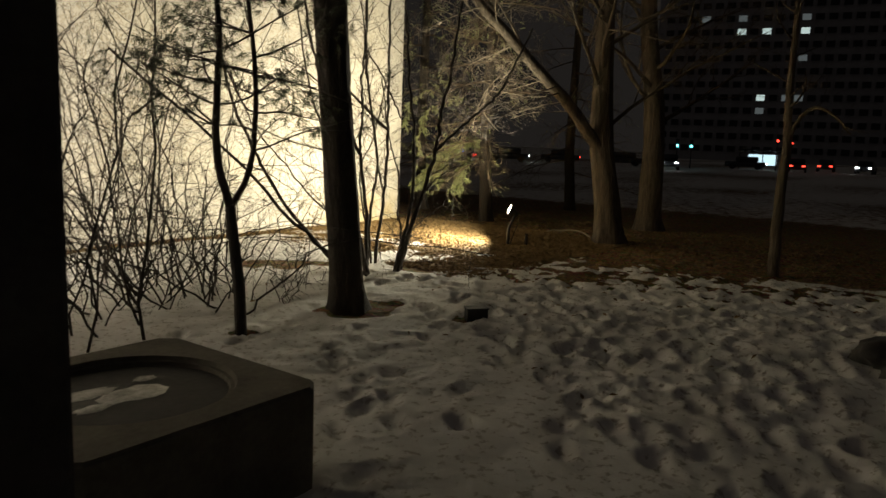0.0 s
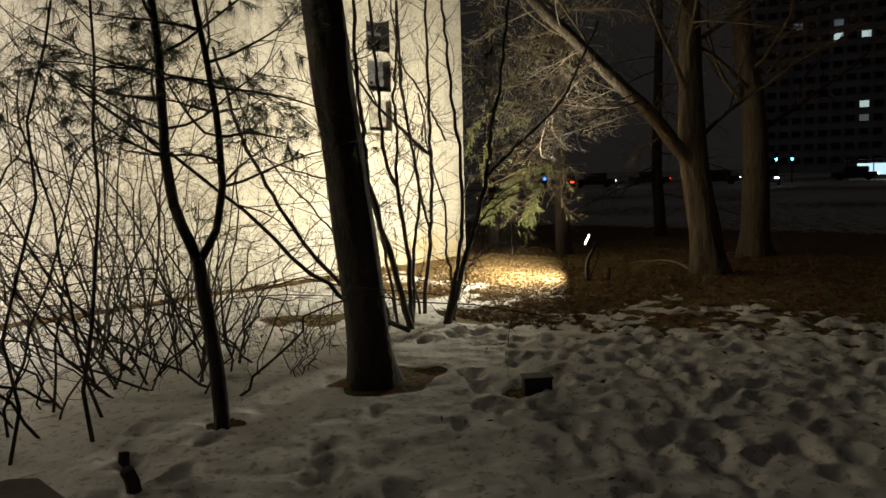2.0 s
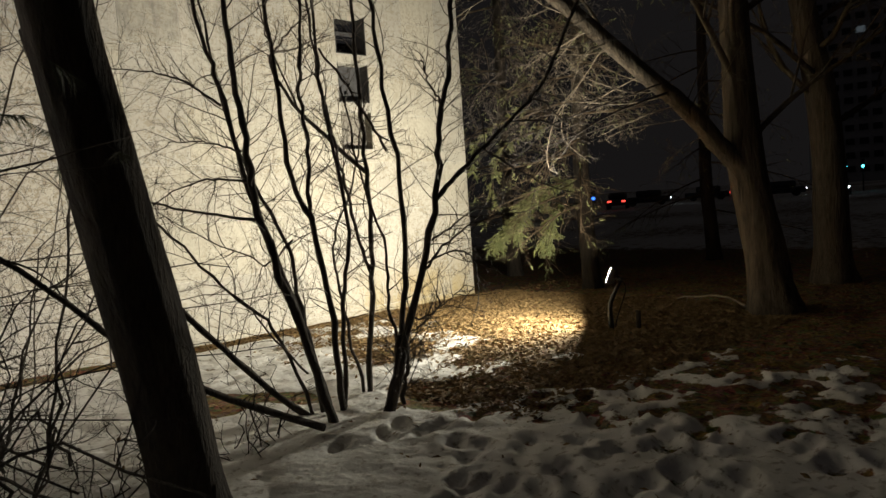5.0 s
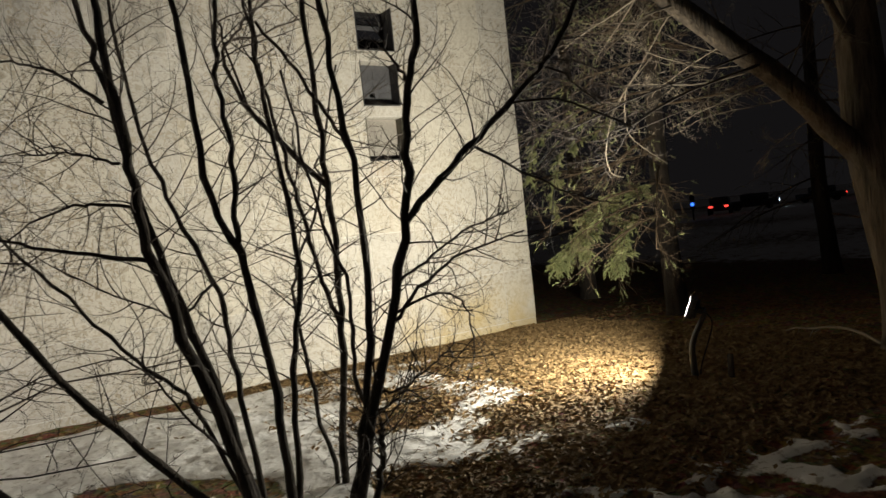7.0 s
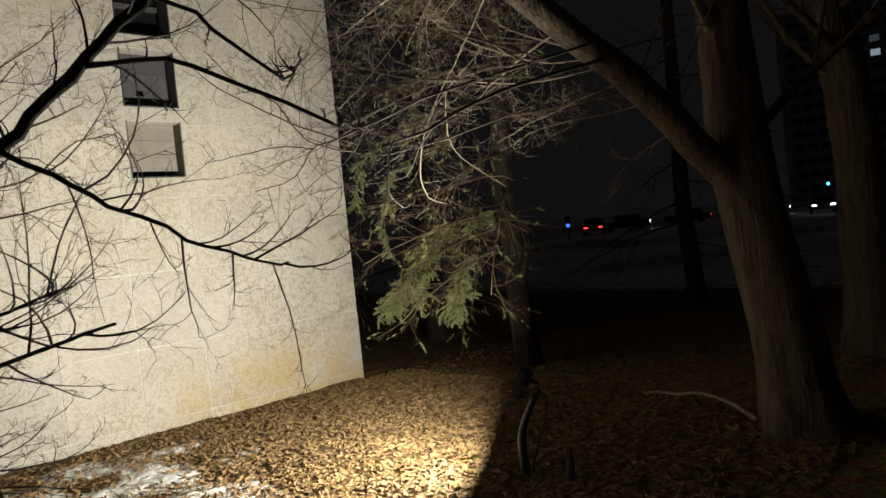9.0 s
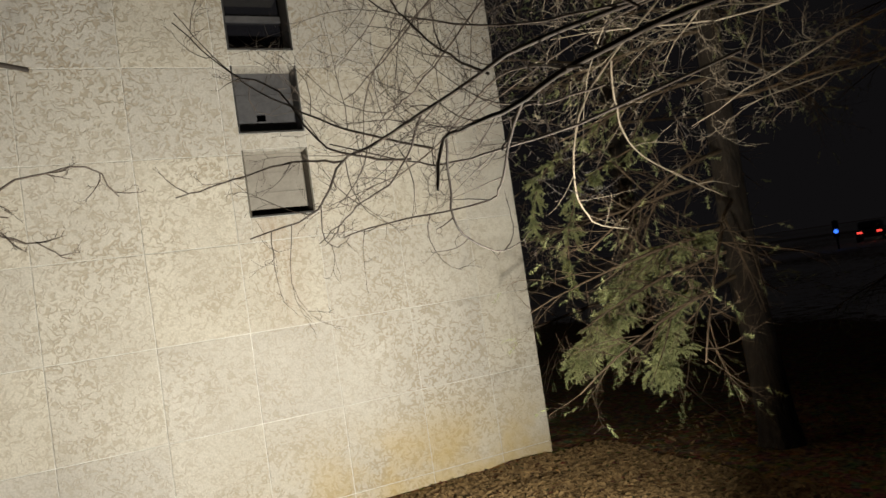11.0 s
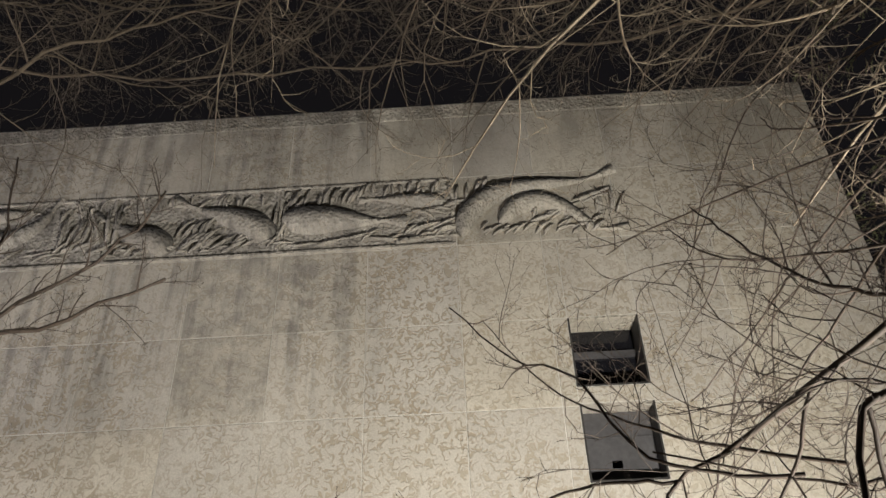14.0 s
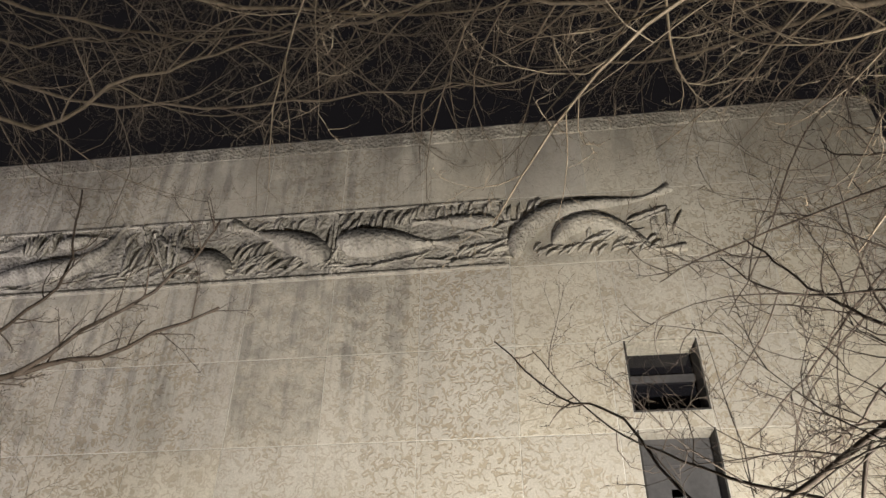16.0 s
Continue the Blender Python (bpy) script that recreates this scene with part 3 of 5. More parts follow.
bmesh.ops.create_circle(bm, cap_ends=True, segments=40, radius=RO - 0.04, matrix=Matrix.Translation((0, 0, TOPZ - 0.042)))
part("soil", bm, STONE_AND_SHADE, planter, "dark wet soil")
rng = random.Random(3)
for cx, cy, rx, ry in ((0.02, 0.0, 0.17, 0.10), (-0.12, 0.13, 0.13, 0.07), (0.16, 0.15, 0.06, 0.04), (-0.2, -0.05, 0.08, 0.05)):
    bm = bmesh.new()
    ring = [bm.verts.new((cx + rx * rng.uniform(0.75, 1.15) * math.cos(a), cy + ry * rng.uniform(0.75, 1.15) * math.sin(a), TOPZ - 0.040)) for a in [k * 0.35 for k in range(18)]]
    mid = bm.verts.new((cx, cy, TOPZ - 0.034))
    for k in range(18):
        bm.faces.new((ring[k], ring[(k + 1) % 18], mid))
    part("ice_patch", bm, ICE, planter, "pale frozen meltwater", True)

bm = box(bmesh.new(), (0.18, 3.36, -0.2), (0.63, 3.81, 3.4), 0.015)
tagged(part("column", bm, STONE_AND_SHADE), "dark square stone column standing beside the planter", "column", kind="structure")

# ---- small ground things ----
bm = box(bmesh.new(), (-0.10, -0.06, -0.1), (0.10, 0.06, 0.12), 0.008, Matrix.Rotation(radians(-41), 4, "Z"))
box(bm, (-0.108, -0.068, 0.12), (0.108, 0.068, 0.135), 0.004, Matrix.Rotation(radians(-41), 4, "Z"))
o = part("utility_box", bm, METAL)
o.location = (5.5, 5.54, ground_at(5.5, 5.54))
tagged(o, "small dark square utility box poking out of snow", "utility box")


def stub(x, y, h, r, lean):
    z = ground_at(x, y)
    w = Wood()
    w.tube([Vector((x, y, z - 0.1)), Vector((x + lean * 0.4, y, z + h * 0.5)), Vector((x + lean, y + lean * 0.3, z + h))], [r * 1.1, r, r * 0.95], 9)
    tagged(w.done("wooden_stub", BARK), "short dark cut stub standing in the ground", "stub", "cut stubs")


stub(2.86, 6.07, 0.12, 0.035, -0.05)
stub(3.0, 6.55, 0.07, 0.03, 0.01)
stub(10.34, 7.77, 0.2, 0.026, 0.03)

rng = random.Random(21)
bm = bmesh.new()
bmesh.ops.create_icosphere(bm, subdivisions=4, radius=1.0)
for v in bm.verts:
    k = 1 + 0.35 * noise.noise(v.co * 1.7) + 0.15 * noise.noise(v.co * 5)
    v.co = Vector((v.co.x * 0.42 * k, v.co.y * 0.36 * k, v.co.z * 0.24 * k))
o = part("boulder", bm, STONE_AND_SHADE, None, "", True)
o.location = (6.6, 2.15, 0.03)
tagged(o, "dark rough boulder lying in the snow", "boulder")

# ---- shrubs ----


def stem_through(w, rng, ctrl, r0, r1, n=12, rough=0.012):
    pts = curve_pts(ctrl, n)
    for i in range(1, n):
        pts[i] = pts[i] + Vector((rng.gauss(0, rough), rng.gauss(0, rough), rng.gauss(0, rough * 0.5)))
    w.tube(pts, [r0 + (r1 - r0) * i / (n - 1) for i in range(n)], 7)
    return pts


def shoots(w, rng, pts, count, length, r, level=1, kids=(4, 3), lift=0.05, spread=0.9, lo=0.15, wander=0.14):
    """Side branches along a line of points."""
    n = len(pts) - 1
    for k in range(count):
        t = lo + (0.98 - lo) * (k + rng.random()) / count
        i = min(int(t * n), n - 1)
        s = pts[i].lerp(pts[i + 1], t * n - i)
        d = (pts[i + 1] - pts[i]).normalized()
        turn = Matrix.Rotation(rng.uniform(0, 6.283), 3, d) @ d.orthogonal().normalized()
        w.grow(rng, s, d * 0.55 + turn * spread, length * rng.uniform(0.5, 1.3), r * rng.uniform(0.7, 1.2), level, kids, wander, lift, 0.8, 0.5, 6)


shrub = thing("multi_stem_shrub", "bare multi-stemmed shrub with dark upright stems in snow", "shrub", at=(6.75, 7.8, 0))
rng = random.Random(31)
FOOT = Vector((6.75, 7.8, 0))


def knobbly(w, pts, r0, r1):
    """A stem with swellings at its nodes."""
    n = len(pts) - 1
    w.tube(pts, [(r0 + (r1 - r0) * i / n) * (1.12 if i % 4 == 2 else 0.97) for i in range(n + 1)], 7)


def stem(ctrl, r0, r1):
    """One upright stem of the shrub, with its twigs."""
    c = [Vector(p) - FOOT for p in ctrl]
    if c[0].z < 0.2:
        c[0].z = -0.12
    pts = curve_pts(c, 30)
    for i in range(1, 30):
        pts[i] = pts[i] + Vector((rng.gauss(0, 0.008), rng.gauss(0, 0.008), 0))
    w = Wood()
    knobbly(w, pts, r0, r1)
    w.done("stem", BARK, shrub)
    w = Wood()
    shoots(w, rng, pts, 24 if r0 > 0.017 else 16, 0.52, 0.0052, 2, (5, 3), 0.03, 0.85, 0.18, 0.20)
    w.done("twig_mass", TWIG, shrub, kind="stuff")


def side_branch(ctrl, r0, r1, twigs=15, reach=0.36):
    """A long side branch that fans out into twigs."""
    w = Wood()
    pts = stem_through(w, rng, [Vector(p) - FOOT for p in ctrl], r0, r1, 16, 0.008)
    shoots(w, rng, pts, twigs, reach, 0.0040, 2, (4, 3), 0.02, 0.8, 0.15, 0.18)
    w.done("side_branch", TWIG, shrub)


stem(((6.44, 7.71, -0.00), (6.23, 7.80, 0.78), (6.06, 7.87, 1.45), (5.99, 7.89, 2.03), (5.94, 7.88, 2.63), (5.91, 7.87, 3.48)), 0.034, 0.015)
stem(((6.42, 7.73, 0.07), (6.34, 7.81, 0.50), (6.23, 7.92, 1.02), (6.08, 8.07, 1.71), (6.01, 8.16, 2.32), (5.93, 8.25, 2.74), (5.82, 8.35, 3.57)), 0.026, 0.012)
stem(((6.54, 8.03, 0.03), (6.49, 8.17, 0.75), (6.46, 8.26, 1.28), (6.29, 8.46, 1.82), (6.21, 8.60, 2.41), (6.14, 8.71, 3.25)), 0.018, 0.009)
stem(((6.64, 7.96, -0.01), (6.62, 7.95, 0.64), (6.54, 7.98, 1.32), (6.42, 8.05, 1.77), (6.35, 8.06, 2.70), (6.31, 8.07, 3.55)), 0.027, 0.013)
stem(((6.54, 7.98, 1.32), (6.52, 7.99, 1.56), (6.53, 7.97, 1.88), (6.50, 7.97, 2.33), (6.52, 7.95, 2.67), (6.54, 7.91, 3.52)), 0.018, 0.010)
stem(((6.67, 7.95, 0.04), (6.74, 7.99, 0.75), (6.84, 7.99, 1.38), (6.81, 8.11, 2.12), (6.81, 8.18, 2.73), (6.82, 8.23, 3.58)), 0.019, 0.010)
stem(((7.05, 8.20, 0.04), (7.11, 8.09, 0.95), (7.10, 8.04, 1.71), (7.05, 8.01, 2.70), (7.02, 7.99, 3.55)), 0.024, 0.012)
stem(((7.11, 8.09, 0.95), (7.05, 8.12, 1.14), (6.97, 8.14, 1.57), (6.91, 8.16, 1.91), (6.80, 8.18, 2.55), (6.72, 8.20, 3.39)), 0.016, 0.008)
stem(((6.76, 7.63, 0.04), (6.93, 7.54, 0.60), (7.01, 7.53, 1.46), (6.95, 7.63, 2.59), (6.92, 7.67, 3.43)), 0.025, 0.012)
stem(((6.79, 7.61, 0.01), (6.95, 7.46, 0.67), (7.12, 7.30, 1.49), (7.16, 7.24, 2.03), (7.22, 7.17, 2.46), (7.29, 7.10, 3.29)), 0.030, 0.014)
stem(((7.12, 7.30, 1.50), (7.31, 7.16, 1.73), (7.57, 6.97, 2.02), (7.82, 6.78, 2.35), (8.09, 6.58, 3.07)), 0.019, 0.011)
stem(((6.97, 7.70, 0.00), (7.04, 7.65, 0.29), (7.05, 7.64, 0.46)), 0.020, 0.014)
stem(((7.06, 8.20, 0.05), (6.99, 8.31, 0.55), (6.97, 8.37, 0.93), (6.99, 8.39, 1.27), (7.16, 8.33, 1.70), (7.34, 8.26, 2.51)), 0.015, 0.006)
stem(((6.90, 7.74, 0.01), (6.99, 7.71, 0.33), (7.00, 7.75, 0.77), (7.01, 7.78, 1.21), (6.95, 7.86, 1.56), (6.85, 7.97, 2.39)), 0.016, 0.007)
stem(((6.51, 8.05, 0.02), (6.07, 8.27, 0.37), (5.71, 8.43, 0.85), (5.38, 8.54, 1.43), (5.14, 8.61, 1.95), (4.93, 8.66, 2.75)), 0.026, 0.014)
stem(((6.50, 8.05, 0.16), (6.26, 8.18, 0.64), (6.04, 8.31, 0.91), (5.74, 8.48, 1.33), (5.42, 8.66, 1.78), (5.15, 8.82, 2.52)), 0.014, 0.006)
side_branch(((6.06, 7.87, 1.44), (5.84, 8.01, 1.50), (5.58, 8.19, 1.57), (5.32, 8.35, 1.69), (5.11, 8.48, 1.81)), 0.012, 0.004)
side_branch(((6.01, 7.89, 1.70), (5.82, 8.01, 1.74), (5.64, 8.13, 1.69), (5.45, 8.27, 1.56)), 0.009, 0.003)
side_branch(((5.97, 7.90, 1.91), (5.81, 8.01, 1.97), (5.59, 8.15, 2.00)), 0.008, 0.003)
side_branch(((5.98, 8.14, 2.24), (5.80, 8.27, 2.41), (5.62, 8.40, 2.49), (5.31, 8.60, 2.53)), 0.010, 0.003)
side_branch(((7.02, 7.39, 1.00), (7.19, 7.27, 1.20), (7.35, 7.15, 1.32), (7.60, 6.98, 1.39)), 0.011, 0.004)
side_branch(((7.06, 7.37, 1.06), (7.23, 7.25, 1.13), (7.34, 7.18, 1.05), (7.37, 7.17, 0.79)), 0.008, 0.003)
side_branch(((6.98, 7.48, 0.66), (7.08, 7.42, 0.68), (7.23, 7.32, 0.79), (7.32, 7.26, 0.89)), 0.008, 0.003)
side_branch(((6.89, 7.54, 0.55), (7.04, 7.44, 0.62), (7.17, 7.36, 0.76)), 0.007, 0.003)
side_branch(((7.17, 7.22, 2.16), (7.11, 7.26, 2.30), (7.06, 7.28, 2.48)), 0.009, 0.005)
side_branch(((6.82, 8.16, 2.71), (6.99, 8.07, 2.41), (7.13, 7.99, 2.12), (7.22, 7.95, 1.91)), 0.009, 0.012)
side_branch(((7.40, 7.09, 1.85), (7.57, 6.99, 1.72), (7.79, 6.85, 1.56), (7.96, 6.74, 1.49)), 0.008, 0.003)
side_branch(((6.42, 8.03, 0.31), (6.22, 8.10, 0.59), (6.05, 8.15, 0.86), (5.88, 8.22, 1.03)), 0.009, 0.004)
side_branch(((6.36, 7.99, 1.29), (6.21, 8.11, 1.12), (6.11, 8.17, 1.20), (5.86, 8.32, 1.34), (5.62, 8.46, 1.55)), 0.008, 0.003)
side_branch(((7.05, 7.29, 1.22), (7.18, 7.19, 1.32), (7.34, 7.07, 1.44), (7.50, 6.96, 1.50)), 0.008, 0.003)
# the long bare branches that reach past the shrub before the wall
side_branch(((7.10, 8.04, 1.75), (6.93, 8.7, 2.35), (7.00, 9.2, 2.84), (7.28, 9.3, 2.97), (7.70, 9.3, 3.14)), 0.019, 0.005, 20, 0.24)
side_branch(((7.00, 9.2, 2.84), (7.25, 9.28, 3.10), (7.50, 9.3, 3.33), (7.63, 9.3, 3.58)), 0.010, 0.004, 15, 0.2)
side_branch(((6.93, 8.7, 2.35), (6.95, 9.1, 2.95), (7.0, 9.3, 3.35), (6.93, 9.3, 3.8)), 0.009, 0.004, 15, 0.2)
side_branch(((7.09, 8.04, 1.75), (7.3, 8.6, 1.95), (7.65, 9.0, 2.09), (7.99, 9.2, 2.13), (8.20, 9.3, 2.10)), 0.008, 0.003, 8, 0.2)
side_branch(((7.57, 6.97, 2.02), (7.75, 6.75, 1.99), (8.03, 6.62, 1.84), (8.19, 6.78, 1.87), (8.42, 6.95, 1.89)), 0.007, 0.0025, 7, 0.05)
side_branch(((7.09, 8.04, 1.85), (7.5, 8.7, 1.9), (7.94, 9.0, 1.98), (8.26, 9.1, 2.19), (8.49, 9.2, 2.25), (8.58, 9.3, 2.14)), 0.007, 0.0025, 8, 0.16)
side_branch(((8.09, 9.05, 2.05), (8.20, 9.1, 2.01), (8.41, 9.2, 1.91)), 0.005, 0.002, 5, 0.12)
side_branch(((7.70, 6.87, 2.19), (7.85, 6.8, 2.10), (8.04, 6.80, 1.99), (8.11, 6.88, 2.04), (8.19, 6.95, 2.08), (8.24, 7.00, 2.14)), 0.006, 0.002, 8, 0.07)



def thicket(name, label, x, y, seed, count, reach, tall, r, tilt, twigs, spots=0.25):
    rng = random.Random(seed)
    t = thing(name, label, "shrub", at=(x, y, 0))
    for _ in range(count):
        a, w = rng.uniform(0, 6.283), Wood()
        ox, oy = rng.gauss(0, spots), rng.gauss(0, spots * 0.7)
        h, out = tall * rng.uniform(0.55, 1.1), reach * rng.uniform(0.3, 1.15)
        d = Vector((math.cos(a) * out, math.sin(a) * out * 0.7, 0))
        z = ground_at(x + ox, y + oy) - 0.06
        b = Vector((ox, oy, z))
        pts = stem_through(w, rng, [b, b + d * 0.32 + Vector((0, 0, h * 0.42)), b + d * 0.72 + Vector((0, 0, h * 0.84)), b + d * (1.0 + tilt) + Vector((0, 0, h * (1.0 - 0.2 * tilt)))], r * rng.uniform(0.6, 1.2), r * 0.25, 12, 0.03)
        shoots(w, rng, pts, twigs, 0.5 * tall / 2, r * 0.3, 2, (4, 2), 0.02, 0.9, 0.12, 0.18)
        w.done("stem", BARK, t)
    return t


thicket("leafless_shrub", "dense tangle of bare dark shrub stems in the snow", 3.85, 8.05, 41, 50, 2.0, 1.45, 0.0105, 0.6, 17, 0.5)
thicket("tall_thicket", "tall thin bare stems crowding at the wood's edge", 2.25, 7.45, 42, 17, 0.75, 3.4, 0.015, 0.1, 22, 0.40)
thicket("far_thicket", "bare grey shrub stems in front of the stone wall", 4.0, 9.5, 43, 32, 2.2, 3.0, 0.011, 0.2, 15, 1.0)
for k, (x, y) in enumerate(((5.25, 7.9), (4.7, 7.3), (5.75, 7.7))):
    thicket("sapling_shoots", "low bare shoots sprouting from the snow", x, y, 50 + k, 8, 0.35, 0.55, 0.006, 0.2, 4, 0.12)

rng = random.Random(61)
w = Wood()
pts = stem_through(w, rng, ((3.3, 7.9, 2.3), (4.37, 7.7, 1.45), (5.05, 7.65, 0.8), (5.55, 7.62, 0.42), (6.2, 7.6, 0.05)), 0.010, 0.026, 14)
shoots(w, rng, pts, 10, 0.6, 0.007, 2, (4, 3))
tagged(w.done("leaning_branch", BARK), "broken bare branch leaning into the shrub", "branch")
w = Wood()
pts = stem_through(w, rng, ((11.75, 7.25, 0.06), (11.95, 7.6, 0.13), (12.1, 8.0, 0.10), (12.2, 8.35, 0.05)), 0.017, 0.008, 10)
shoots(w, rng, pts, 5, 0.3, 0.005, 1, (2,), 0.0)
tagged(w.done("fallen_stick", PALETWIG), "pale bare stick lying on dead leaves", "stick")

# ---- trees ----


def trunk(ctrl, radii, flare, material, parent, n=26, sides=20, seed=1):
    """A round trunk with a flared, buttressed foot and uneven bark."""
    pts = curve_pts(ctrl, n)
    w = Wood()
    rr = []
    for i, p in enumerate(pts):
        u = i / (n - 1) * (len(radii) - 1)
        k = min(int(u), len(radii) - 2)
        rr.append(radii[k] + (radii[k + 1] - radii[k]) * (u - k))
    w.tube(pts, rr, sides)
    z0 = pts[0].z
    for i, v in enumerate(w.v):
        ring, a = divmod(i, sides)
        c = pts[min(ring, n - 1)]
        ang = 2 * math.pi * a / sides
        foot = max(0.0, 1 - (v.z - z0) / flare)
        k = 1 + 0.55 * foot ** 2.2 * (1 + 0.5 * math.sin(5 * ang + seed)) + 0.05 * math.sin(7 * ang + v.z * 2 + seed) + 0.06 * noise.noise(Vector((v.x * 5, v.y * 5, v.z * 2)))
        w.v[i] = c + (v - c) * k
    w.done("trunk", material, parent)
    return pts


# the dark leaning tree
BX, BY = TRUNK_BASE
tree = thing("leaning_tree", "dark leaning tree trunk with a bare ring of earth", "tree", at=(BX, BY, 0))
rng = random.Random(71)
pts = trunk(((0, 0, -0.15), (-0.12, -0.03, 0.7), (-0.49, -0.17, 2.61), (-0.72, -0.22, 4.4), (-0.9, -0.2, 7.5)), (0.172, 0.155, 0.132, 0.11, 0.06), 0.55, BARK, tree, seed=2)
w, f = Wood(), []
for h, d, ln, r in ((20, (0.9, 0.6, 0.5), 4.5, 0.045), (16, (-0.7, 0.6, 0.5), 3.5, 0.05), (22, (-0.5, -0.7, 0.6), 3.0, 0.04), (21, (0.6, 0.8, 0.5), 4.2, 0.04)):
    w.grow(rng, pts[h], Vector(d), ln, r * 0.8, 3, (12, 10, 6), 0.15, 0.0, 0.8, 0.5, 9)
w.thin(lambda p: p.y + BY < 7.1 or p.z > 1.9 + 0.97 * (p.y + BY - 6.97))
w.done("crown", CANOPYTWIG, tree)


def canopy(parent, rng, off, lines, r, count, length):
    """Overhanging limbs with a haze of fine twigs, each limb a part."""
    for ctrl in lines:
        w = Wood()
        pts = stem_through(w, rng, [Vector(c) - Vector(off) for c in ctrl], r, r * 0.25, 22, 0.03)
        shoots(w, rng, pts, count, length, 0.0075, 2, (9, 6), 0.0, 0.9, 0.12, 0.24)
        w.done("overhead_limb", CANOPYTWIG, parent)


canopy(tree, rng, (BX, BY, 0), (
    ((4.25, 6.45, 4.4), (5.4, 8.4, 5.0), (7.0, 9.7, 5.7), (8.5, 10.5, 6.4), (10.2, 11.0, 7.1)),
    ((4.2, 6.45, 5.0), (5.0, 8.9, 5.7), (6.0, 10.5, 6.5), (7.4, 11.2, 7.3)),
    ((4.3, 6.45, 4.1), (4.7, 8.6, 4.8), (5.3, 10.0, 5.9), (6.4, 10.8, 6.8)),
    ((4.2, 6.45, 4.8), (5.0, 8.6, 4.9), (5.64, 10.0, 5.05), (6.4, 10.0, 5.35), (7.0, 10.1, 5.75), (7.9, 10.2, 6.1)),
    ((4.2, 6.45, 5.2), (4.6, 9.0, 5.6), (5.3, 10.6, 6.0), (7.0, 11.0, 6.1), (8.6, 11.1, 6.25)),
), 0.022, 26, 1.0)

# the slim forked pine
tree = thing("young_pine", "slim dark forked pine with sparse needle tufts", "tree", at=(3.68, 6.66, 0))
rng = random.Random(72)
w = Wood()
stem_through(w, rng, ((0, 0, -0.1), (-0.03, 0.0, 0.5), (-0.09, 0.02, 1.06)), 0.052, 0.042, 8, 0.004)
left = stem_through(w, rng, ((-0.09, 0.02, 1.04), (-0.28, -0.08, 1.45), (-0.37, -0.2, 1.95), (-0.44, -0.31, 2.41), (-0.56, -0.4, 3.4), (-0.7, -0.4, 4.8)), 0.036, 0.012, 18, 0.006)
right = stem_through(w, rng, ((-0.09, 0.02, 1.04), (0.0, -0.05, 1.22), (-0.02, -0.2, 1.6), (-0.14, -0.35, 2.0), (-0.26, -0.44, 2.42), (-0.4, -0.5, 3.4), (-0.4, -0.5, 4.6)), 0.028, 0.010, 18, 0.006)
w.done("trunk", BARK, tree)
w, tips = Wood(), []
for line in (left, right):
    for i in range(5, 18):
        for _ in range(2):
            a = rng.uniform(0, 6.283)
            d = Vector((math.cos(a), math.sin(a), rng.uniform(-0.05, 0.35)))
            w.grow(rng, line[i], d, rng.uniform(0.6, 1.15), 0.011, 2, (6, 3), 0.22, -0.02, 0.75, 0.5, 7, tips)
w.done("branch_mass", TWIG, tree, kind="stuff")
v, f = [], []
for p, d in tips:
    if p.z > 1.7 and rng.random() < 0.9:
        needles(v, f, rng, p, d, 0.08, 44, 0.09, 0.8, 0.7, 0.0014)
tagged(link_mesh("needles", v, f, PINE, tree, "sparse dark needle tufts"), kind="stuff")

# the big forked tree whose limb reaches over the lamp
off = Vector((11.92, 6.97, 0))
tree = thing("forked_tree", "big grey-brown tree with a long bare limb", "tree", at=(11.92, 6.97, 0))
rng = random.Random(73)
pts = trunk(((0, 0, -0.2), (0.0, 0.1, 0.7), (0.0, 0.3, 1.85), (0.02, 0.36, 3.8), (0.15, 0.45, 6.5), (0.1, 0.5, 9.5)), (0.24, 0.22, 0.20, 0.15, 0.11, 0.05), 0.9, GREYBARK, tree, seed=4)
w = Wood()
limb = stem_through(w, rng, ((0.0, 0.18, 1.30), (-0.22, 0.36, 1.80), (-1.02, 0.73, 2.57), (-2.07, 1.33, 3.58), (-3.1, 1.9, 4.6), (-4.7, 2.4, 5.9), (-6.4, 2.8, 7.0)), 0.13, 0.035, 30, 0.012)
w.done("limb", GREYBARK, tree)
w = Wood()
shoots(w, rng, limb, 30, 1.15, 0.010, 3, (6, 5, 4), -0.012, 0.9, 0.2, 0.2)
# twigs that hang down before the spruce
for s, t in (((-1.0, 0.7, 2.55), (-0.3, 0.9, -0.1)), ((-1.2, 0.85, 2.7), (-0.1, 0.9, -0.25)), ((-0.8, 0.6, 2.4), (0.1, 0.9, -0.1)), ((-1.5, 1.0, 3.1), (0.15, 0.9, -0.4)), ((-0.9, 0.65, 2.5), (-0.55, 0.7, -0.15)), ((-0.6, 0.5, 2.25), (-0.2, 0.9, -0.15)), ((-1.7, 1.1, 3.3), (0.4, 0.9, -0.35))):
    w.grow(rng, Vector(s), Vector(t), rng.uniform(0.8, 1.25), 0.0085, 3, (8, 6, 3), 0.2, 0.0, 0.9, 0.5, 8)
w.clear(LAMP - off, 1.25)
w.done("twig_mass", PALETWIG, tree, "hanging twigs with lamplight put into their pale colour", kind="stuff")
w = Wood()
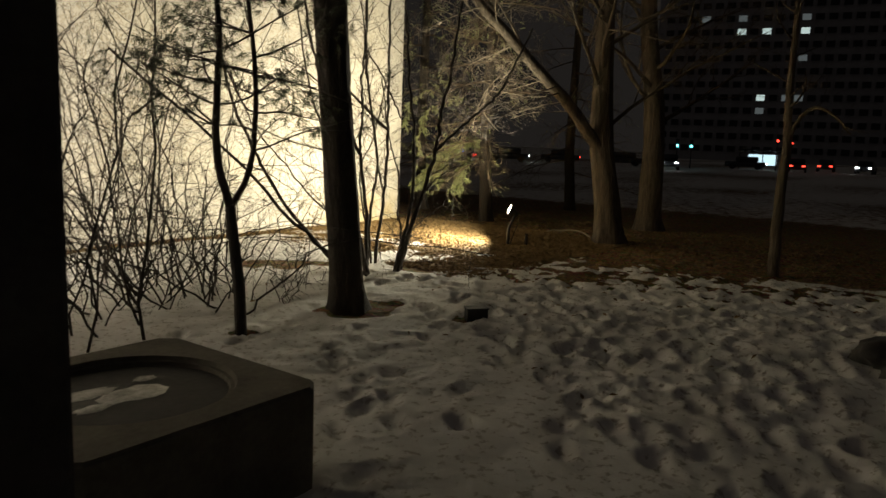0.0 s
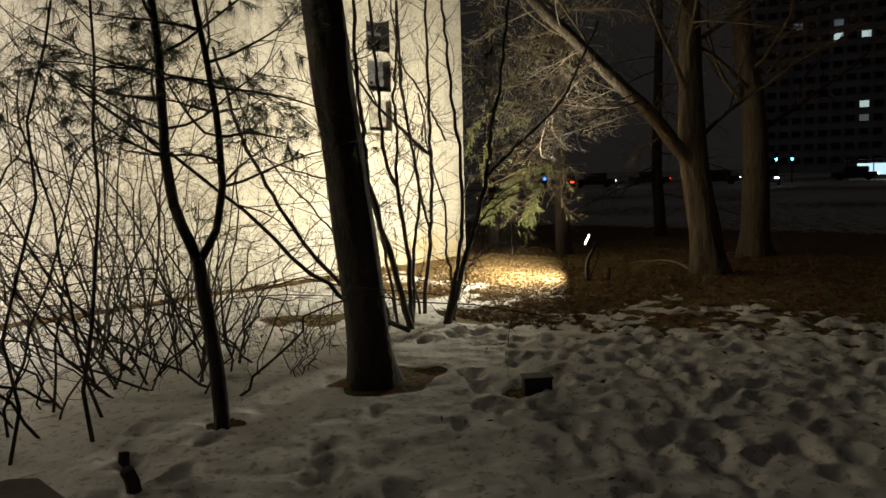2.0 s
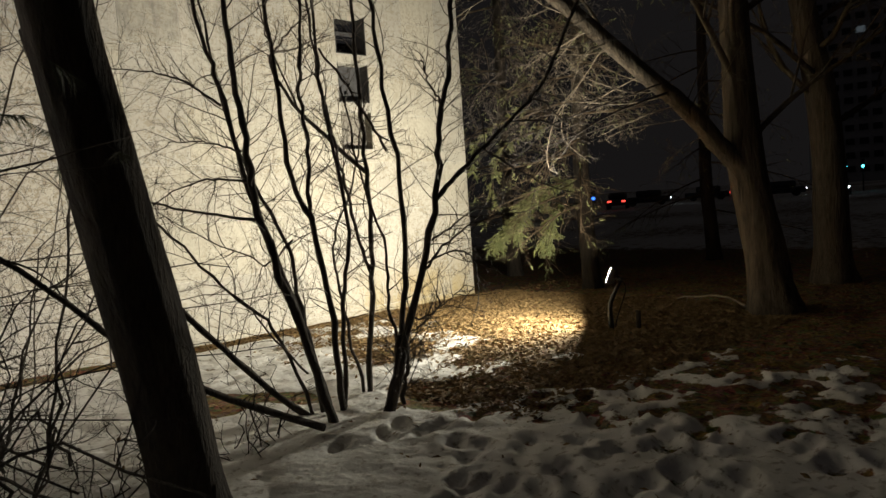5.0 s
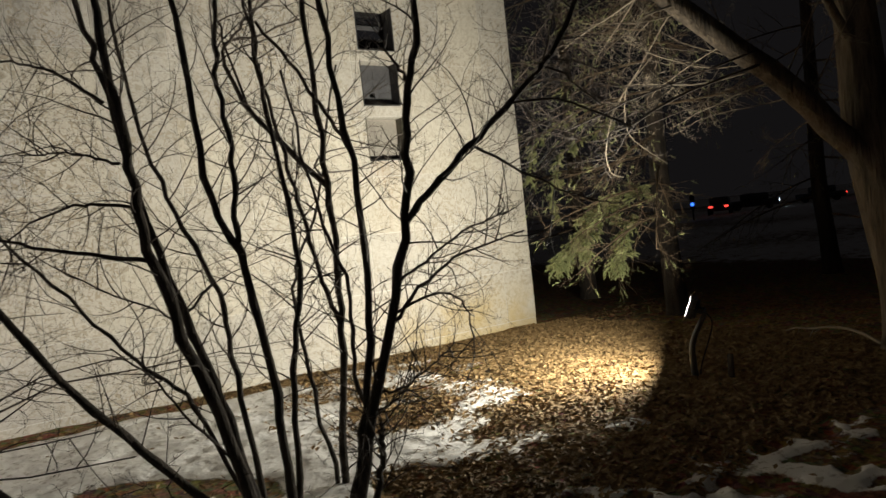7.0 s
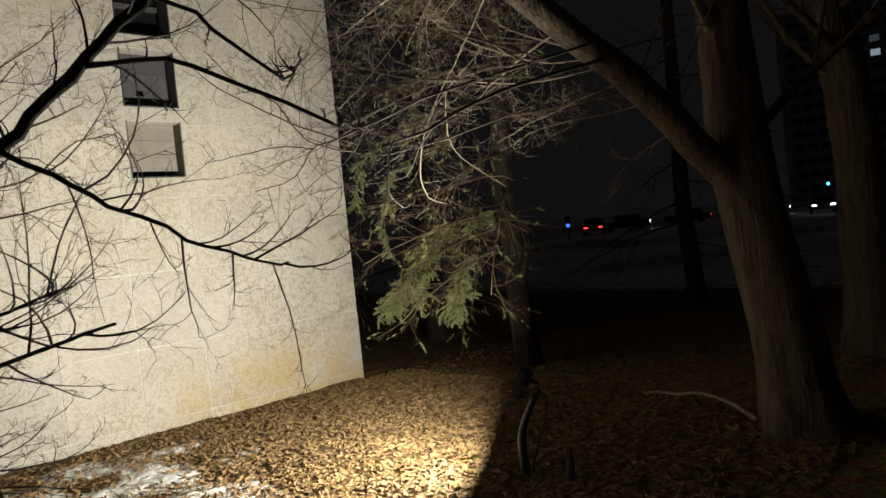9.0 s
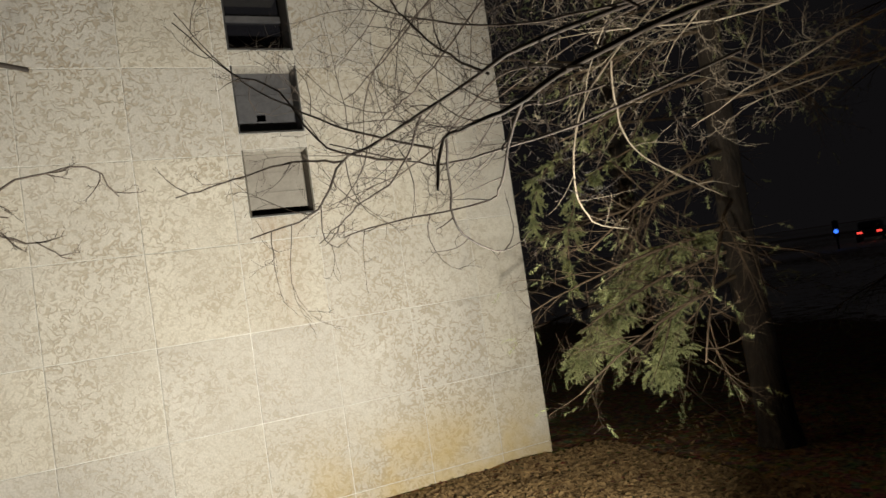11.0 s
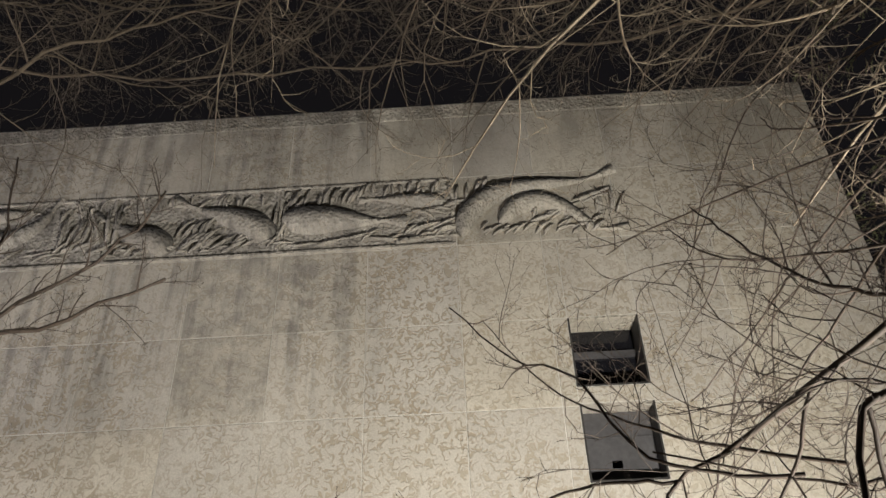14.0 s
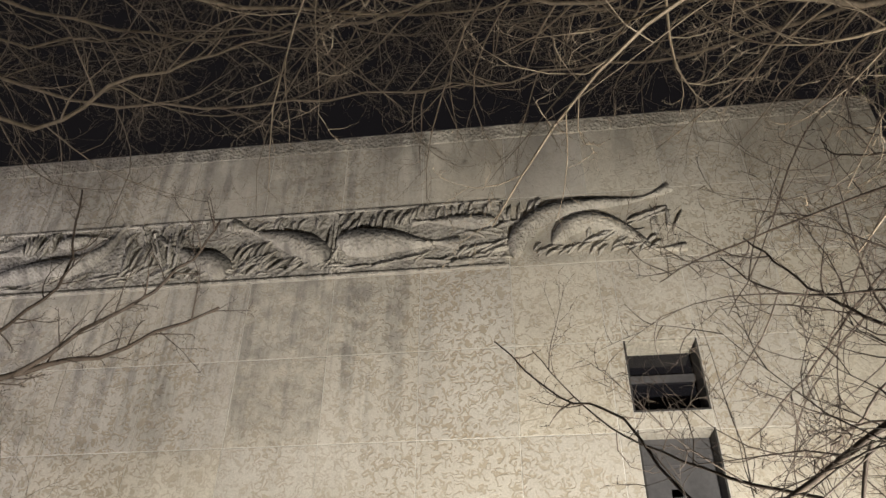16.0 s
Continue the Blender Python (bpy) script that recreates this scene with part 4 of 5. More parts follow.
for h, d, ln, r in ((12, (-0.6, 0.1, 0.8), 3.5, 0.045), (15, (-0.8, 0.25, 0.6), 4.5, 0.04), (17, (-0.7, 0.5, 0.6), 5.0, 0.036), (14, (0.5, -0.6, 0.6), 3.5, 0.04), (19, (-0.9, 0.3, 0.4), 4.5, 0.036), (21, (0.4, 0.7, 0.5), 3.5, 0.03), (10, (0.6, -0.4, 0.8), 3.2, 0.04), (16, (-0.2, 0.8, 0.7), 4.5, 0.036), (13, (-0.9, -0.3, 0.6), 3.6, 0.04), (20, (-0.8, 0.5, 0.3), 5.0, 0.036), (18, (-0.95, 0.1, 0.35), 5.0, 0.036)):
    w.grow(rng, pts[h], Vector(d), ln, r, 3, (11, 9, 6), 0.15, 0.0, 0.8, 0.5, 9)
w.thin(lambda p: p.x > -1.6 or p.z > 1.9 + 0.97 * p.y)
w.done("crown", CANOPYTWIG, tree)
canopy(tree, rng, (11.92, 6.97, 0), (
    ((9.85, 8.3, 3.75), (9.0, 9.2, 4.9), (7.8, 10.0, 5.8), (6.2, 10.5, 6.5)),
    ((11.95, 7.35, 4.0), (11.2, 9.0, 4.9), (10.2, 10.2, 5.9), (9.0, 10.9, 6.7)),
    ((12.0, 7.4, 4.6), (11.8, 9.3, 5.3), (11.5, 10.6, 6.3), (10.6, 11.4, 7.2)),
    ((10.75, 7.8, 2.75), (10.75, 8.9, 4.1), (9.8, 9.05, 4.4), (8.8, 9.3, 4.9), (7.6, 9.6, 5.4)),
    ((12.0, 7.4, 4.9), (11.6, 9.4, 5.3), (10.6, 10.6, 5.9), (9.2, 11.0, 6.15), (8.0, 11.1, 6.2)),
), 0.021, 26, 1.0)
# the drooping branch that crosses before the niche windows
off = Vector((11.92, 6.97, 0))


def droop(ctrl, r0, r1, twigs, reach, kids=(4, 3), material=TWIG):
    """One drooping branch of the big tree with its fine twigs."""
    w = Wood()
    b = stem_through(w, rng, [Vector(c) - off for c in ctrl], r0, r1, 20 if twigs else 7, 0.003)
    if twigs:
        shoots(w, rng, b, twigs, reach, 0.0024, 2, kids, 0.02, 0.9, 0.2, 0.24)
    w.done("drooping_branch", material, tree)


droop(((10.9, 7.62, 2.50), (10.1, 7.68, 2.3), (9.66, 7.75, 2.14), (9.54, 7.80, 2.07), (9.42, 7.85, 2.03), (9.35, 7.90, 2.01)), 0.012, 0.0055, 12, 0.35)
droop(((9.36, 7.89, 2.015), (9.33, 7.90, 1.98), (9.31, 7.90, 1.90), (9.30, 7.90, 1.86)), 0.0055, 0.004, 0, 0)
droop(((10.9, 7.62, 2.62), (10.2, 7.75, 2.42), (9.67, 7.90, 2.27), (9.47, 8.10, 2.17), (9.31, 8.35, 2.09), (9.23, 8.42, 2.06), (9.13, 8.50, 1.91), (8.93, 8.55, 1.85)), 0.010, 0.0022, 16, 0.35)
droop(((10.5, 7.9, 2.25), (9.97, 8.10, 2.08), (9.69, 8.15, 2.02), (9.51, 8.20, 1.99), (9.43, 8.30, 2.02), (9.19, 8.40, 2.11)), 0.006, 0.002, 10, 0.25)
droop(((9.23, 8.42, 2.06), (9.07, 8.50, 2.08), (8.89, 8.60, 2.05), (8.73, 8.65, 2.02)), 0.004, 0.0018, 3, 0.15, (1,))
droop(((9.42, 8.30, 2.03), (9.30, 8.35, 2.05), (9.16, 8.40, 2.12), (9.06, 8.50, 2.33), (8.94, 8.60, 2.42), (8.80, 8.70, 2.62)), 0.0045, 0.0018, 6, 0.2, (2,))
droop(((9.36, 7.92, 2.01), (9.39, 8.00, 1.91), (9.42, 8.05, 1.78), (9.53, 8.11, 1.71), (9.68, 8.20, 1.70), (9.83, 8.30, 1.76)), 0.004, 0.0016, 6, 0.18, (2,))
droop(((9.42, 8.18, 2.14), (9.36, 8.30, 1.98), (9.26, 8.40, 1.91), (9.14, 8.50, 1.81)), 0.004, 0.0016, 5, 0.18, (2,))
droop(((9.54, 7.80, 2.07), (9.57, 7.95, 1.99), (9.59, 8.05, 1.90), (9.57, 8.15, 1.85), (9.33, 8.40, 1.84), (9.22, 8.50, 1.82)), 0.005, 0.0018, 6, 0.2, (2,))
droop(((9.57, 8.00, 2.21), (9.55, 8.20, 2.34), (9.50, 8.40, 2.55), (9.45, 8.55, 2.8)), 0.005, 0.002, 10, 0.3)
droop(((10.24, 8.30, 2.26), (9.96, 8.25, 2.19), (9.80, 8.20, 2.16), (9.68, 8.10, 2.06), (9.58, 8.00, 1.98)), 0.005, 0.003, 8, 0.3)
# pale twigs that hang before the spruce, lamplight put into their colour
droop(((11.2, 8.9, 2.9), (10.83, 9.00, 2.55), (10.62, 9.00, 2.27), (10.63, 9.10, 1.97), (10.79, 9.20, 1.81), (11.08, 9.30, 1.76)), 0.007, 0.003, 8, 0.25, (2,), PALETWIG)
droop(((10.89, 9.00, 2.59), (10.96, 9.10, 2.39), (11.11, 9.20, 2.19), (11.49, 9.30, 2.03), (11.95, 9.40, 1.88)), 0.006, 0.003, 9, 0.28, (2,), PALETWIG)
ARCS = (
    ((9.62, 7.63, 2.11), (9.9, 8.5, 2.35), (9.9, 9.3, 2.2), (9.6, 9.8, 2.1)), ((10.3, 7.62, 2.45), (10.3, 8.4, 2.5), (10.2, 9.2, 2.4), (9.9, 9.9, 2.15)), ((10.3, 7.62, 2.45), (9.9, 8.2, 2.75), (9.5, 8.9, 3.0), (9.4, 9.4, 3.2)),
    ((9.9, 7.7, 2.3), (9.8, 8.0, 2.6), (9.75, 8.5, 3.0), (9.95, 9.0, 3.5)), ((10.0, 7.68, 2.34), (9.75, 8.1, 2.4), (9.5, 8.5, 2.6), (9.45, 8.8, 2.9)), ((10.2, 7.64, 2.4), (10.25, 8.2, 2.8), (10.1, 8.8, 3.3), (10.2, 9.3, 3.9)),
    ((10.75, 8.0, 2.7), (10.2, 9.0, 3.0), (9.8, 9.4, 2.7), (9.7, 9.5, 2.3)), ((10.75, 8.9, 4.1), (10.3, 9.1, 3.5), (10.0, 9.4, 3.0), (9.9, 9.5, 2.5)), ((10.8, 8.9, 4.1), (10.9, 9.4, 3.8), (10.6, 9.7, 3.2), (10.5, 9.8, 2.6)),
    ((10.6, 9.1, 4.2), (10.25, 9.2, 3.96), (9.99, 9.2, 3.68), (9.76, 9.2, 3.24), (9.56, 9.2, 2.93)), ((10.3, 8.6, 3.2), (9.88, 8.8, 2.83), (9.63, 8.8, 2.57), (9.45, 8.9, 2.4)),
    ((10.1, 8.4, 2.9), (9.68, 8.6, 2.41), (9.55, 8.8, 2.30)), ((9.6, 8.5, 2.1), (9.33, 8.8, 2.28), (9.11, 9.3, 2.62), (8.90, 9.4, 2.94)))
for ctrl in ARCS:
    droop(ctrl, 0.0052, 0.0018, 10, 0.42, (4, 3))

# the second trunk behind and the slim one with a crooked arm
tree = thing("straight_tree", "tall grey-brown tree standing on dark leaf litter", "tree", at=(14.7, 7.32, 0))
rng = random.Random(74)
pts = trunk(((0, 0, -0.2), (-0.02, 0.0, 0.9), (-0.1, 0.03, 2.5), (-0.1, 0.3, 4.4), (0.0, 0.4, 7), (0.1, 0.4, 10)), (0.26, 0.23, 0.20, 0.16, 0.12, 0.06), 0.8, GREYBARK, tree, seed=6)
w = Wood()
for h in range(9, 25):
    a = rng.uniform(0, 6.283)
    w.grow(rng, pts[h], Vector((math.cos(a), math.sin(a), 0.6)), rng.uniform(2, 3.6), 0.05, 3, (7, 6, 4), 0.14, 0.0, 0.8, 0.5, 7)
w.done("crown", GREYBARK, tree)

tree = thing("crooked_sapling", "slim dark tree with one arched arm", "tree", at=(10.5, 3.98, 0))
rng = random.Random(75)
w = Wood()
pts = stem_through(w, rng, ((0, 0, -0.1), (-0.02, 0.02, 0.8), (-0.03, 0.0, 1.7), (-0.05, 0.02, 2.4), (0.0, 0.05, 3.6), (0.05, 0.1, 5.0)), 0.085, 0.025, 20, 0.008)
arm = stem_through(w, rng, ((-0.03, 0.0, 1.75), (-0.08, -0.12, 2.1), (-0.15, -0.35, 2.25), (-0.2, -0.6, 2.1), (-0.2, -0.75, 1.9)), 0.035, 0.010, 12, 0.006)
w.done("trunk", GREYBARK, tree)
w = Wood()
shoots(w, rng, pts[9:], 12, 1.1, 0.014, 2, (6, 4), 0.02)
shoots(w, rng, arm[3:], 5, 0.5, 0.006, 2, (4, 3), -0.02)
w.done("branch_mass", TWIG, tree, kind="stuff")


def spruce(x, y, tall, seed, limbs, low, reach, green, label):
    """A spruce: trunk, drooping limbs, dead brown twigs and hanging green sprays."""
    t = thing("spruce_tree", label, "tree", "spruces", at=(x, y, 0))
    rng = random.Random(seed)
    pts = trunk(((0, 0, -0.2), (-0.02, 0.06, 0.8), (0.0, 0.12, 1.8), (0.05, 0.1, tall * 0.5), (0.0, 0.0, tall)), (0.15, 0.13, 0.12, 0.09, 0.02), 0.5, BARK, t, seed=seed)
    tips = []
    for k in range(limbs):
        w = Wood()
        u = k / limbs
        h = low + (tall - low - 0.4) * u
        a = rng.uniform(1.7, 5.2) if k % 3 else rng.uniform(0, 6.283)
        d = Vector((math.cos(a), math.sin(a), 0.12 - 0.3 * (1 - u)))
        base = Vector((0, 0.1, h))
        w.grow(rng, base, d, reach * (1.05 - 0.75 * u) * rng.uniform(0.7, 1.15), 0.020, 2, (20, 11) if seed == 81 else (14, 7), 0.07, -0.045, 0.95, 0.36, 9, tips)
        w.done("limb", DEADTWIG, t, "dead brown limb with hanging twigs")
    v, f = [], []
    for p, d in tips:
        if rng.random() < green:
            dd = (d + Vector((0, 0, -0.5))).normalized()
            needles(v, f, rng, p, dd, 0.11, 34, 0.026, 0.1, 0.9, 0.0016)
    link_mesh("needles", v, f, NEEDLE, t, "sparse green needles")
    return t


def spray(t, rng, ctrl, fans, length, dense=90):
    """One hanging fan of green shoots, as part of the spruce t."""
    w, v, f = Wood(), [], []
    off = t.location
    pts = stem_through(w, rng, [Vector(c) - off for c in ctrl], 0.010, 0.004, 12, 0.01)
    for k in range(fans):
        u = (k + rng.random()) / fans
        i = min(int(u * 11), 10)
        s = pts[i]
        along = (pts[i + 1] - s).normalized()
        d = (along * 0.6 + Vector((rng.gauss(-0.15, 0.45), rng.gauss(0, 0.75), rng.gauss(-0.35, 0.3)))).normalized()
        tw = w.grow(rng, s, d, length * rng.uniform(0.5, 1.1), 0.0035, 0, (), 0.10, -0.05, 0.8, 0.5, 5)
        for a, b in zip(tw, tw[1:]):
            needles(v, f, rng, a, (b - a).normalized(), (b - a).length, dense // 2, 0.024, 0.1, 0.85, 0.0036)
            for _ in range(2):
                q = a.lerp(b, rng.random())
                e = ((b - a).normalized() + Vector((rng.gauss(0, 0.6), rng.gauss(0, 0.6), rng.gauss(-0.2, 0.3)))).normalized()
                needles(v, f, rng, q, e, 0.085, dense // 2, 0.022, 0.1, 0.9, 0.0036)
    w.done("spray_stem", DEADTWIG, t)
    link_mesh("spray_needles", v, f, NEEDLE, t, "green spruce needles lit by the lamp")


near = spruce(13.12, 10.32, 8.5, 81, 34, 1.35, 2.1, 0.12, "spruce with dead brown twigs and green low sprays")
rng = random.Random(82)
spray(near, rng, ((12.9, 10.5, 1.7), (12.5, 10.85, 1.6), (12.25, 11.0, 1.25), (12.2, 11.05, 0.85)), 95, 0.25)
spray(near, rng, ((12.6, 10.8, 1.5), (12.35, 11.2, 1.15), (12.2, 11.4, 0.9), (12.15, 11.45, 0.75)), 60, 0.25)
spray(near, rng, ((12.7, 10.6, 1.35), (12.4, 10.55, 1.1), (12.25, 10.5, 0.9), (12.2, 10.45, 0.75)), 44, 0.25)
spray(near, rng, ((12.9, 10.9, 2.6), (12.5, 11.4, 2.35), (12.3, 11.55, 1.9), (12.25, 11.5, 1.3)), 24, 0.17)
spray(near, rng, ((12.8, 11.2, 2.9), (12.4, 11.75, 2.6), (12.2, 11.85, 2.25), (12.15, 11.9, 1.9)), 20, 0.17)
spruce(14.2, 12.9, 10.0, 83, 34, 1.2, 2.7, 0.45, "dark spruce rising behind the building's corner")
spruce(17.5, 10.5, 9.0, 84, 24, 1.0, 2.5, 0.4, "dark spruce standing farther back in the park")

# ---- far things ----
AZ = radians(13.0)
FAR = Matrix.Rotation(AZ - math.pi / 2, 4, "Z")
hub = Vector((0, 2, 0)) + Vector((math.cos(AZ), math.sin(AZ), 0)) * 200
tower = thing("apartment_tower", "dark apartment tower with a few lit windows", "building", at=hub)
tower.matrix_world = Matrix.Translation(hub) @ FAR
part("wall", box(bmesh.new(), (-26, 0.4, -1), (44, 16, 44), 0.1), FACADE, tower)
part("roof", box(bmesh.new(), (-26.4, 0, 44), (44.4, 16.4, 44.6)), FACADE, tower)
LIT = {(6, 9), (8, 9), (11, 9), (8, 4)}
DIM = {(6, 10), (11, 10), (3, 10), (10, 4), (8, 3), (11, 7), (11, 4)}
frame_me = pane_me = lit_me = None
for i in range(22):
    for j in range(13):
        x, z = -23.0 + i * 2.85 + (0.0), 2.2 + j * 3.2
        if frame_me is None:
            bm = bmesh.new()
            box(bm, (-1.05, 0.0, -0.08), (1.05, 0.38, 0.0))
            box(bm, (-1.05, 0.0, 1.5), (1.05, 0.38, 1.58))
            box(bm, (-1.05, 0.0, 0.0), (-0.97, 0.38, 1.5))
            box(bm, (0.97, 0.0, 0.0), (1.05, 0.38, 1.5))
            o = part("window", bm, FACADE, tower)
            frame_me = o.data
            q = part("pane", box(bmesh.new(), (-0.96, 0.2, 0.01), (0.96, 0.25, 1.49)), GLASS, o)
            pane_me = q.data
            lit_me = pane_me.copy()
            lit_me.materials[0] = WINLIT
            dim_me = pane_me.copy()
            dim_me.materials[0] = WINDIM
        else:
            o = new("window", frame_me)
            o.parent = tower
            q = new("pane", lit_me if (i, j) in LIT else dim_me if (i, j) in DIM else pane_me)
            q.parent = o
        o.location = (x, 0, z)


def car(at, turn, label, tail):
    t = thing("parked_car", label, "car", "cars on the far street")
    t.matrix_world = Matrix.Translation(at) @ Matrix.Rotation(turn, 4, "Z")
    bm = box(bmesh.new(), (-2.1, -0.85, 0.3), (2.1, 0.85, 0.85), 0.12)
    box(bm, (-1.3, -0.75, 0.83), (1.0, 0.75, 1.42), 0.2)
    part("body", bm, CARPAINT, t, "", True)
    for x in (-1.3, 1.3):
        for y in (-0.8, 0.8):
            bm = bmesh.new()
            bmesh.ops.create_cone(bm, cap_ends=True, segments=16, radius1=0.32, radius2=0.32, depth=0.2, matrix=Matrix.Translation((x, y, 0.32)) @ Matrix.Rotation(math.pi / 2, 4, "X"))
            part("wheel", bm, RUBBER, t)
    for y in (-0.6, 0.6):
        part("tail_lamp" if tail else "head_lamp", box(bmesh.new(), (-2.16, y - 0.16, 0.6), (-2.09, y + 0.16, 0.74), 0.02), REDGLOW if tail else WHITEGLOW, t)


def at_bearing(az, d, z=0.0):
    return Vector((math.cos(radians(az)) * d, 2 + math.sin(radians(az)) * d, z))


for az, d, tail, turn in ((10.2, 85, True, 10), (18.9, 70, False, 20), (6.0, 92, False, 0), (13.6, 88, False, 100), (8.4, 95, True, 5), (31, 75, False, 120), (22.3, 78, False, 115), (27, 82, True, 120), (33, 70, True, 30)):
    car(at_bearing(az, d), radians(turn), "dark car with glowing tail lamps on the street" if tail else "dark car with white head lamps on the street", tail)


def signal(az, d, h, material, label):
    t = thing("traffic_light", label, "traffic light", "signals on the far street")
    t.matrix_world = Matrix.Translation(at_bearing(az, d)) @ Matrix.Rotation(radians(az) - math.pi / 2, 4, "Z")
    w = Wood()
    w.tube([Vector((0, 0, -0.2)), Vector((0, 0, h + 0.5))], [0.07, 0.05], 8)
    w.done("pole", METAL, t)
    head = part("head", box(bmesh.new(), (-0.17, -0.2, h - 0.55), (0.17, -0.06, h + 0.45), 0.03), METAL, t)
    bm = bmesh.new()
    bmesh.ops.create_cone(bm, cap_ends=True, segments=16, radius1=0.13, radius2=0.13, depth=0.04, matrix=Matrix.Translation((0, -0.215, h - 0.2)) @ Matrix.Rotation(math.pi / 2, 4, "X"))
    part("signal_lamp", bm, material, head)


signal(18.4, 80, 2.5, CYANGLOW, "traffic light showing a bluish green lamp")
signal(17.4, 82, 2.5, CYANGLOW, "traffic light showing a bluish green lamp")
signal(11.6, 86, 3.4, REDGLOW, "traffic light showing a red lamp")
signal(10.7, 86, 3.2, REDGLOW, "traffic light showing a red lamp")
signal(34.6, 60, 1.3, BLUEGLOW, "short post carrying a small blue lamp")
shelter = thing("bus_shelter", "glass bus shelter glowing pale blue at night", "shelter")
shelter.matrix_world = Matrix.Translation(at_bearing(12.5, 90)) @ FAR
part("roof", box(bmesh.new(), (-2.6, -0.8, 2.1), (2.6, 0.8, 2.25), 0.03), METAL, shelter)
part("lit_panel", box(bmesh.new(), (-1.5, 0.5, 0.5), (1.5, 0.58, 1.7), 0.01), SHOPGLOW, shelter)
for x in (-2.4, 0.0, 2.4):
    part("post", box(bmesh.new(), (x - 0.05, -0.7, -0.1), (x + 0.05, -0.6, 2.1)), METAL, shelter)

# ---- carved band ----
ZB, ZT = 4.89, 5.58
band = thing("carved_frieze", "weathered carved stone frieze of swimming shapes", "relief", at=(0, WALL, 0))
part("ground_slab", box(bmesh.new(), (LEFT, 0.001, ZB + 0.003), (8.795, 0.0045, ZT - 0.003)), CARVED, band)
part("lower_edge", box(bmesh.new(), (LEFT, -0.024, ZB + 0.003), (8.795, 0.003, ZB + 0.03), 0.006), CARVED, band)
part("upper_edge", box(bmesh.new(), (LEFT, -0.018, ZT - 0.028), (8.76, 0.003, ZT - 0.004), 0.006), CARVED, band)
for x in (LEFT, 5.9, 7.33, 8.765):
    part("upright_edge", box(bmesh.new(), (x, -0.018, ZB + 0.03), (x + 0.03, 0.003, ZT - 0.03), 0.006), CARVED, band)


def swimmer(ctrl, thick, deep, tail, seed):
    """A plain swelling body along a line on the wall, with a forked end and scaly relief."""
    nu, nv = 44, 12
    pts = curve_pts([(x, 0, z) for x, z in ctrl], nu)
    verts, faces, dirt_shade = [], [], []
    for i, p in enumerate(pts):
        u = i / (nu - 1)
        d = (pts[min(i + 1, nu - 1)] - pts[max(i - 1, 0)]).normalized()
        n = Vector((-d.z, 0, d.x))
        body = math.sin(math.pi * min(1, u / 0.86) ** 0.62) ** 0.8 * (1 - 0.25 * u)
        fin = smooth(0.82, 1.0, u) * tail
        half = thick * max(body, 0.06) + float(fin) * thick * 0.9
        for j in range(nv + 1):
            s = 2 * j / nv - 1
            dome = (1 - s * s) ** 0.5 * deep * max(body, 0.25)
            # upper half darkened: soot plus painted shade, as if lit from below
            dirt_shade.append(float(smooth(-0.25, 0.45, (n * s).z)) * 0.9)
            scale = 0.006 * math.sin(u * 60 + (j % 2) * 3) * (1 - s * s) * (u < 0.85)
            verts.append(p + n * half * s + Vector((0, -dome - scale - 0.002 + 0.02 * (abs(s) == 1), 0)))
    for i in range(nu - 1):
        for j in range(nv):
            a = i * (nv + 1) + j
            faces.append((a, a + 1, a + nv + 2, a + nv + 1))
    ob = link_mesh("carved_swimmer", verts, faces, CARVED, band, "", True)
    ob.data.attributes.new("back", "FLOAT", "POINT").data.foreach_set("value", dirt_shade)
    return ob


swimmer(((8.84, 4.97), (8.90, 5.18), (9.10, 5.36), (9.35, 5.43), (9.65, 5.46), (9.92, 5.48), (10.15, 5.58)), 0.105, 0.10, 0.5, 1)
swimmer(((9.15, 5.08), (9.30, 5.24), (9.50, 5.28), (9.68, 5.20), (9.84, 5.07), (9.95, 4.97), (10.18, 4.98)), 0.10, 0.085, 0.4, 2)
swimmer(((7.36, 5.25), (7.60, 5.22), (7.85, 5.21), (8.10, 5.18), (8.40, 5.16)), 0.155, 0.11, 0.45, 3)
swimmer(((8.73, 5.34), (8.50, 5.36), (8.25, 5.39), (8.00, 5.40)), 0.072, 0.075, 0.5, 4)
swimmer(((7.28, 5.04), (7.17, 5.17), (6.95, 5.29), (6.70, 5.38), (6.40, 5.52)), 0.145, 0.11, 0.5, 5)
swimmer(((6.44, 4.98), (6.33, 5.10), (6.15, 5.16), (5.95, 5.28), (5.75, 5.40)), 0.13, 0.10, 0.5, 6)
swimmer(((4.30, 5.08), (4.66, 5.13), (5.00, 5.17), (5.25, 5.30), (5.36, 5.48), (5.42, 5.60)), 0.12, 0.10, 0.3, 7)
swimmer(((4.82, 5.42), (5.04, 5.46), (5.27, 5.46)), 0.07, 0.06, 0.1, 8)
swimmer(((8.30, 4.95), (8.50, 4.98), (8.70, 5.00)), 0.035, 0.04, 0.3, 9)
swimmer(((3.1, 5.15), (3.5, 5.3), (4.0, 5.3), (4.5, 5.4)), 0.12, 0.10, 0.6, 10)
swimmer(((2.9, 5.42), (2.4, 5.3), (2.0, 5.2), (1.5, 5.3)), 0.11, 0.10, 0.6, 11)


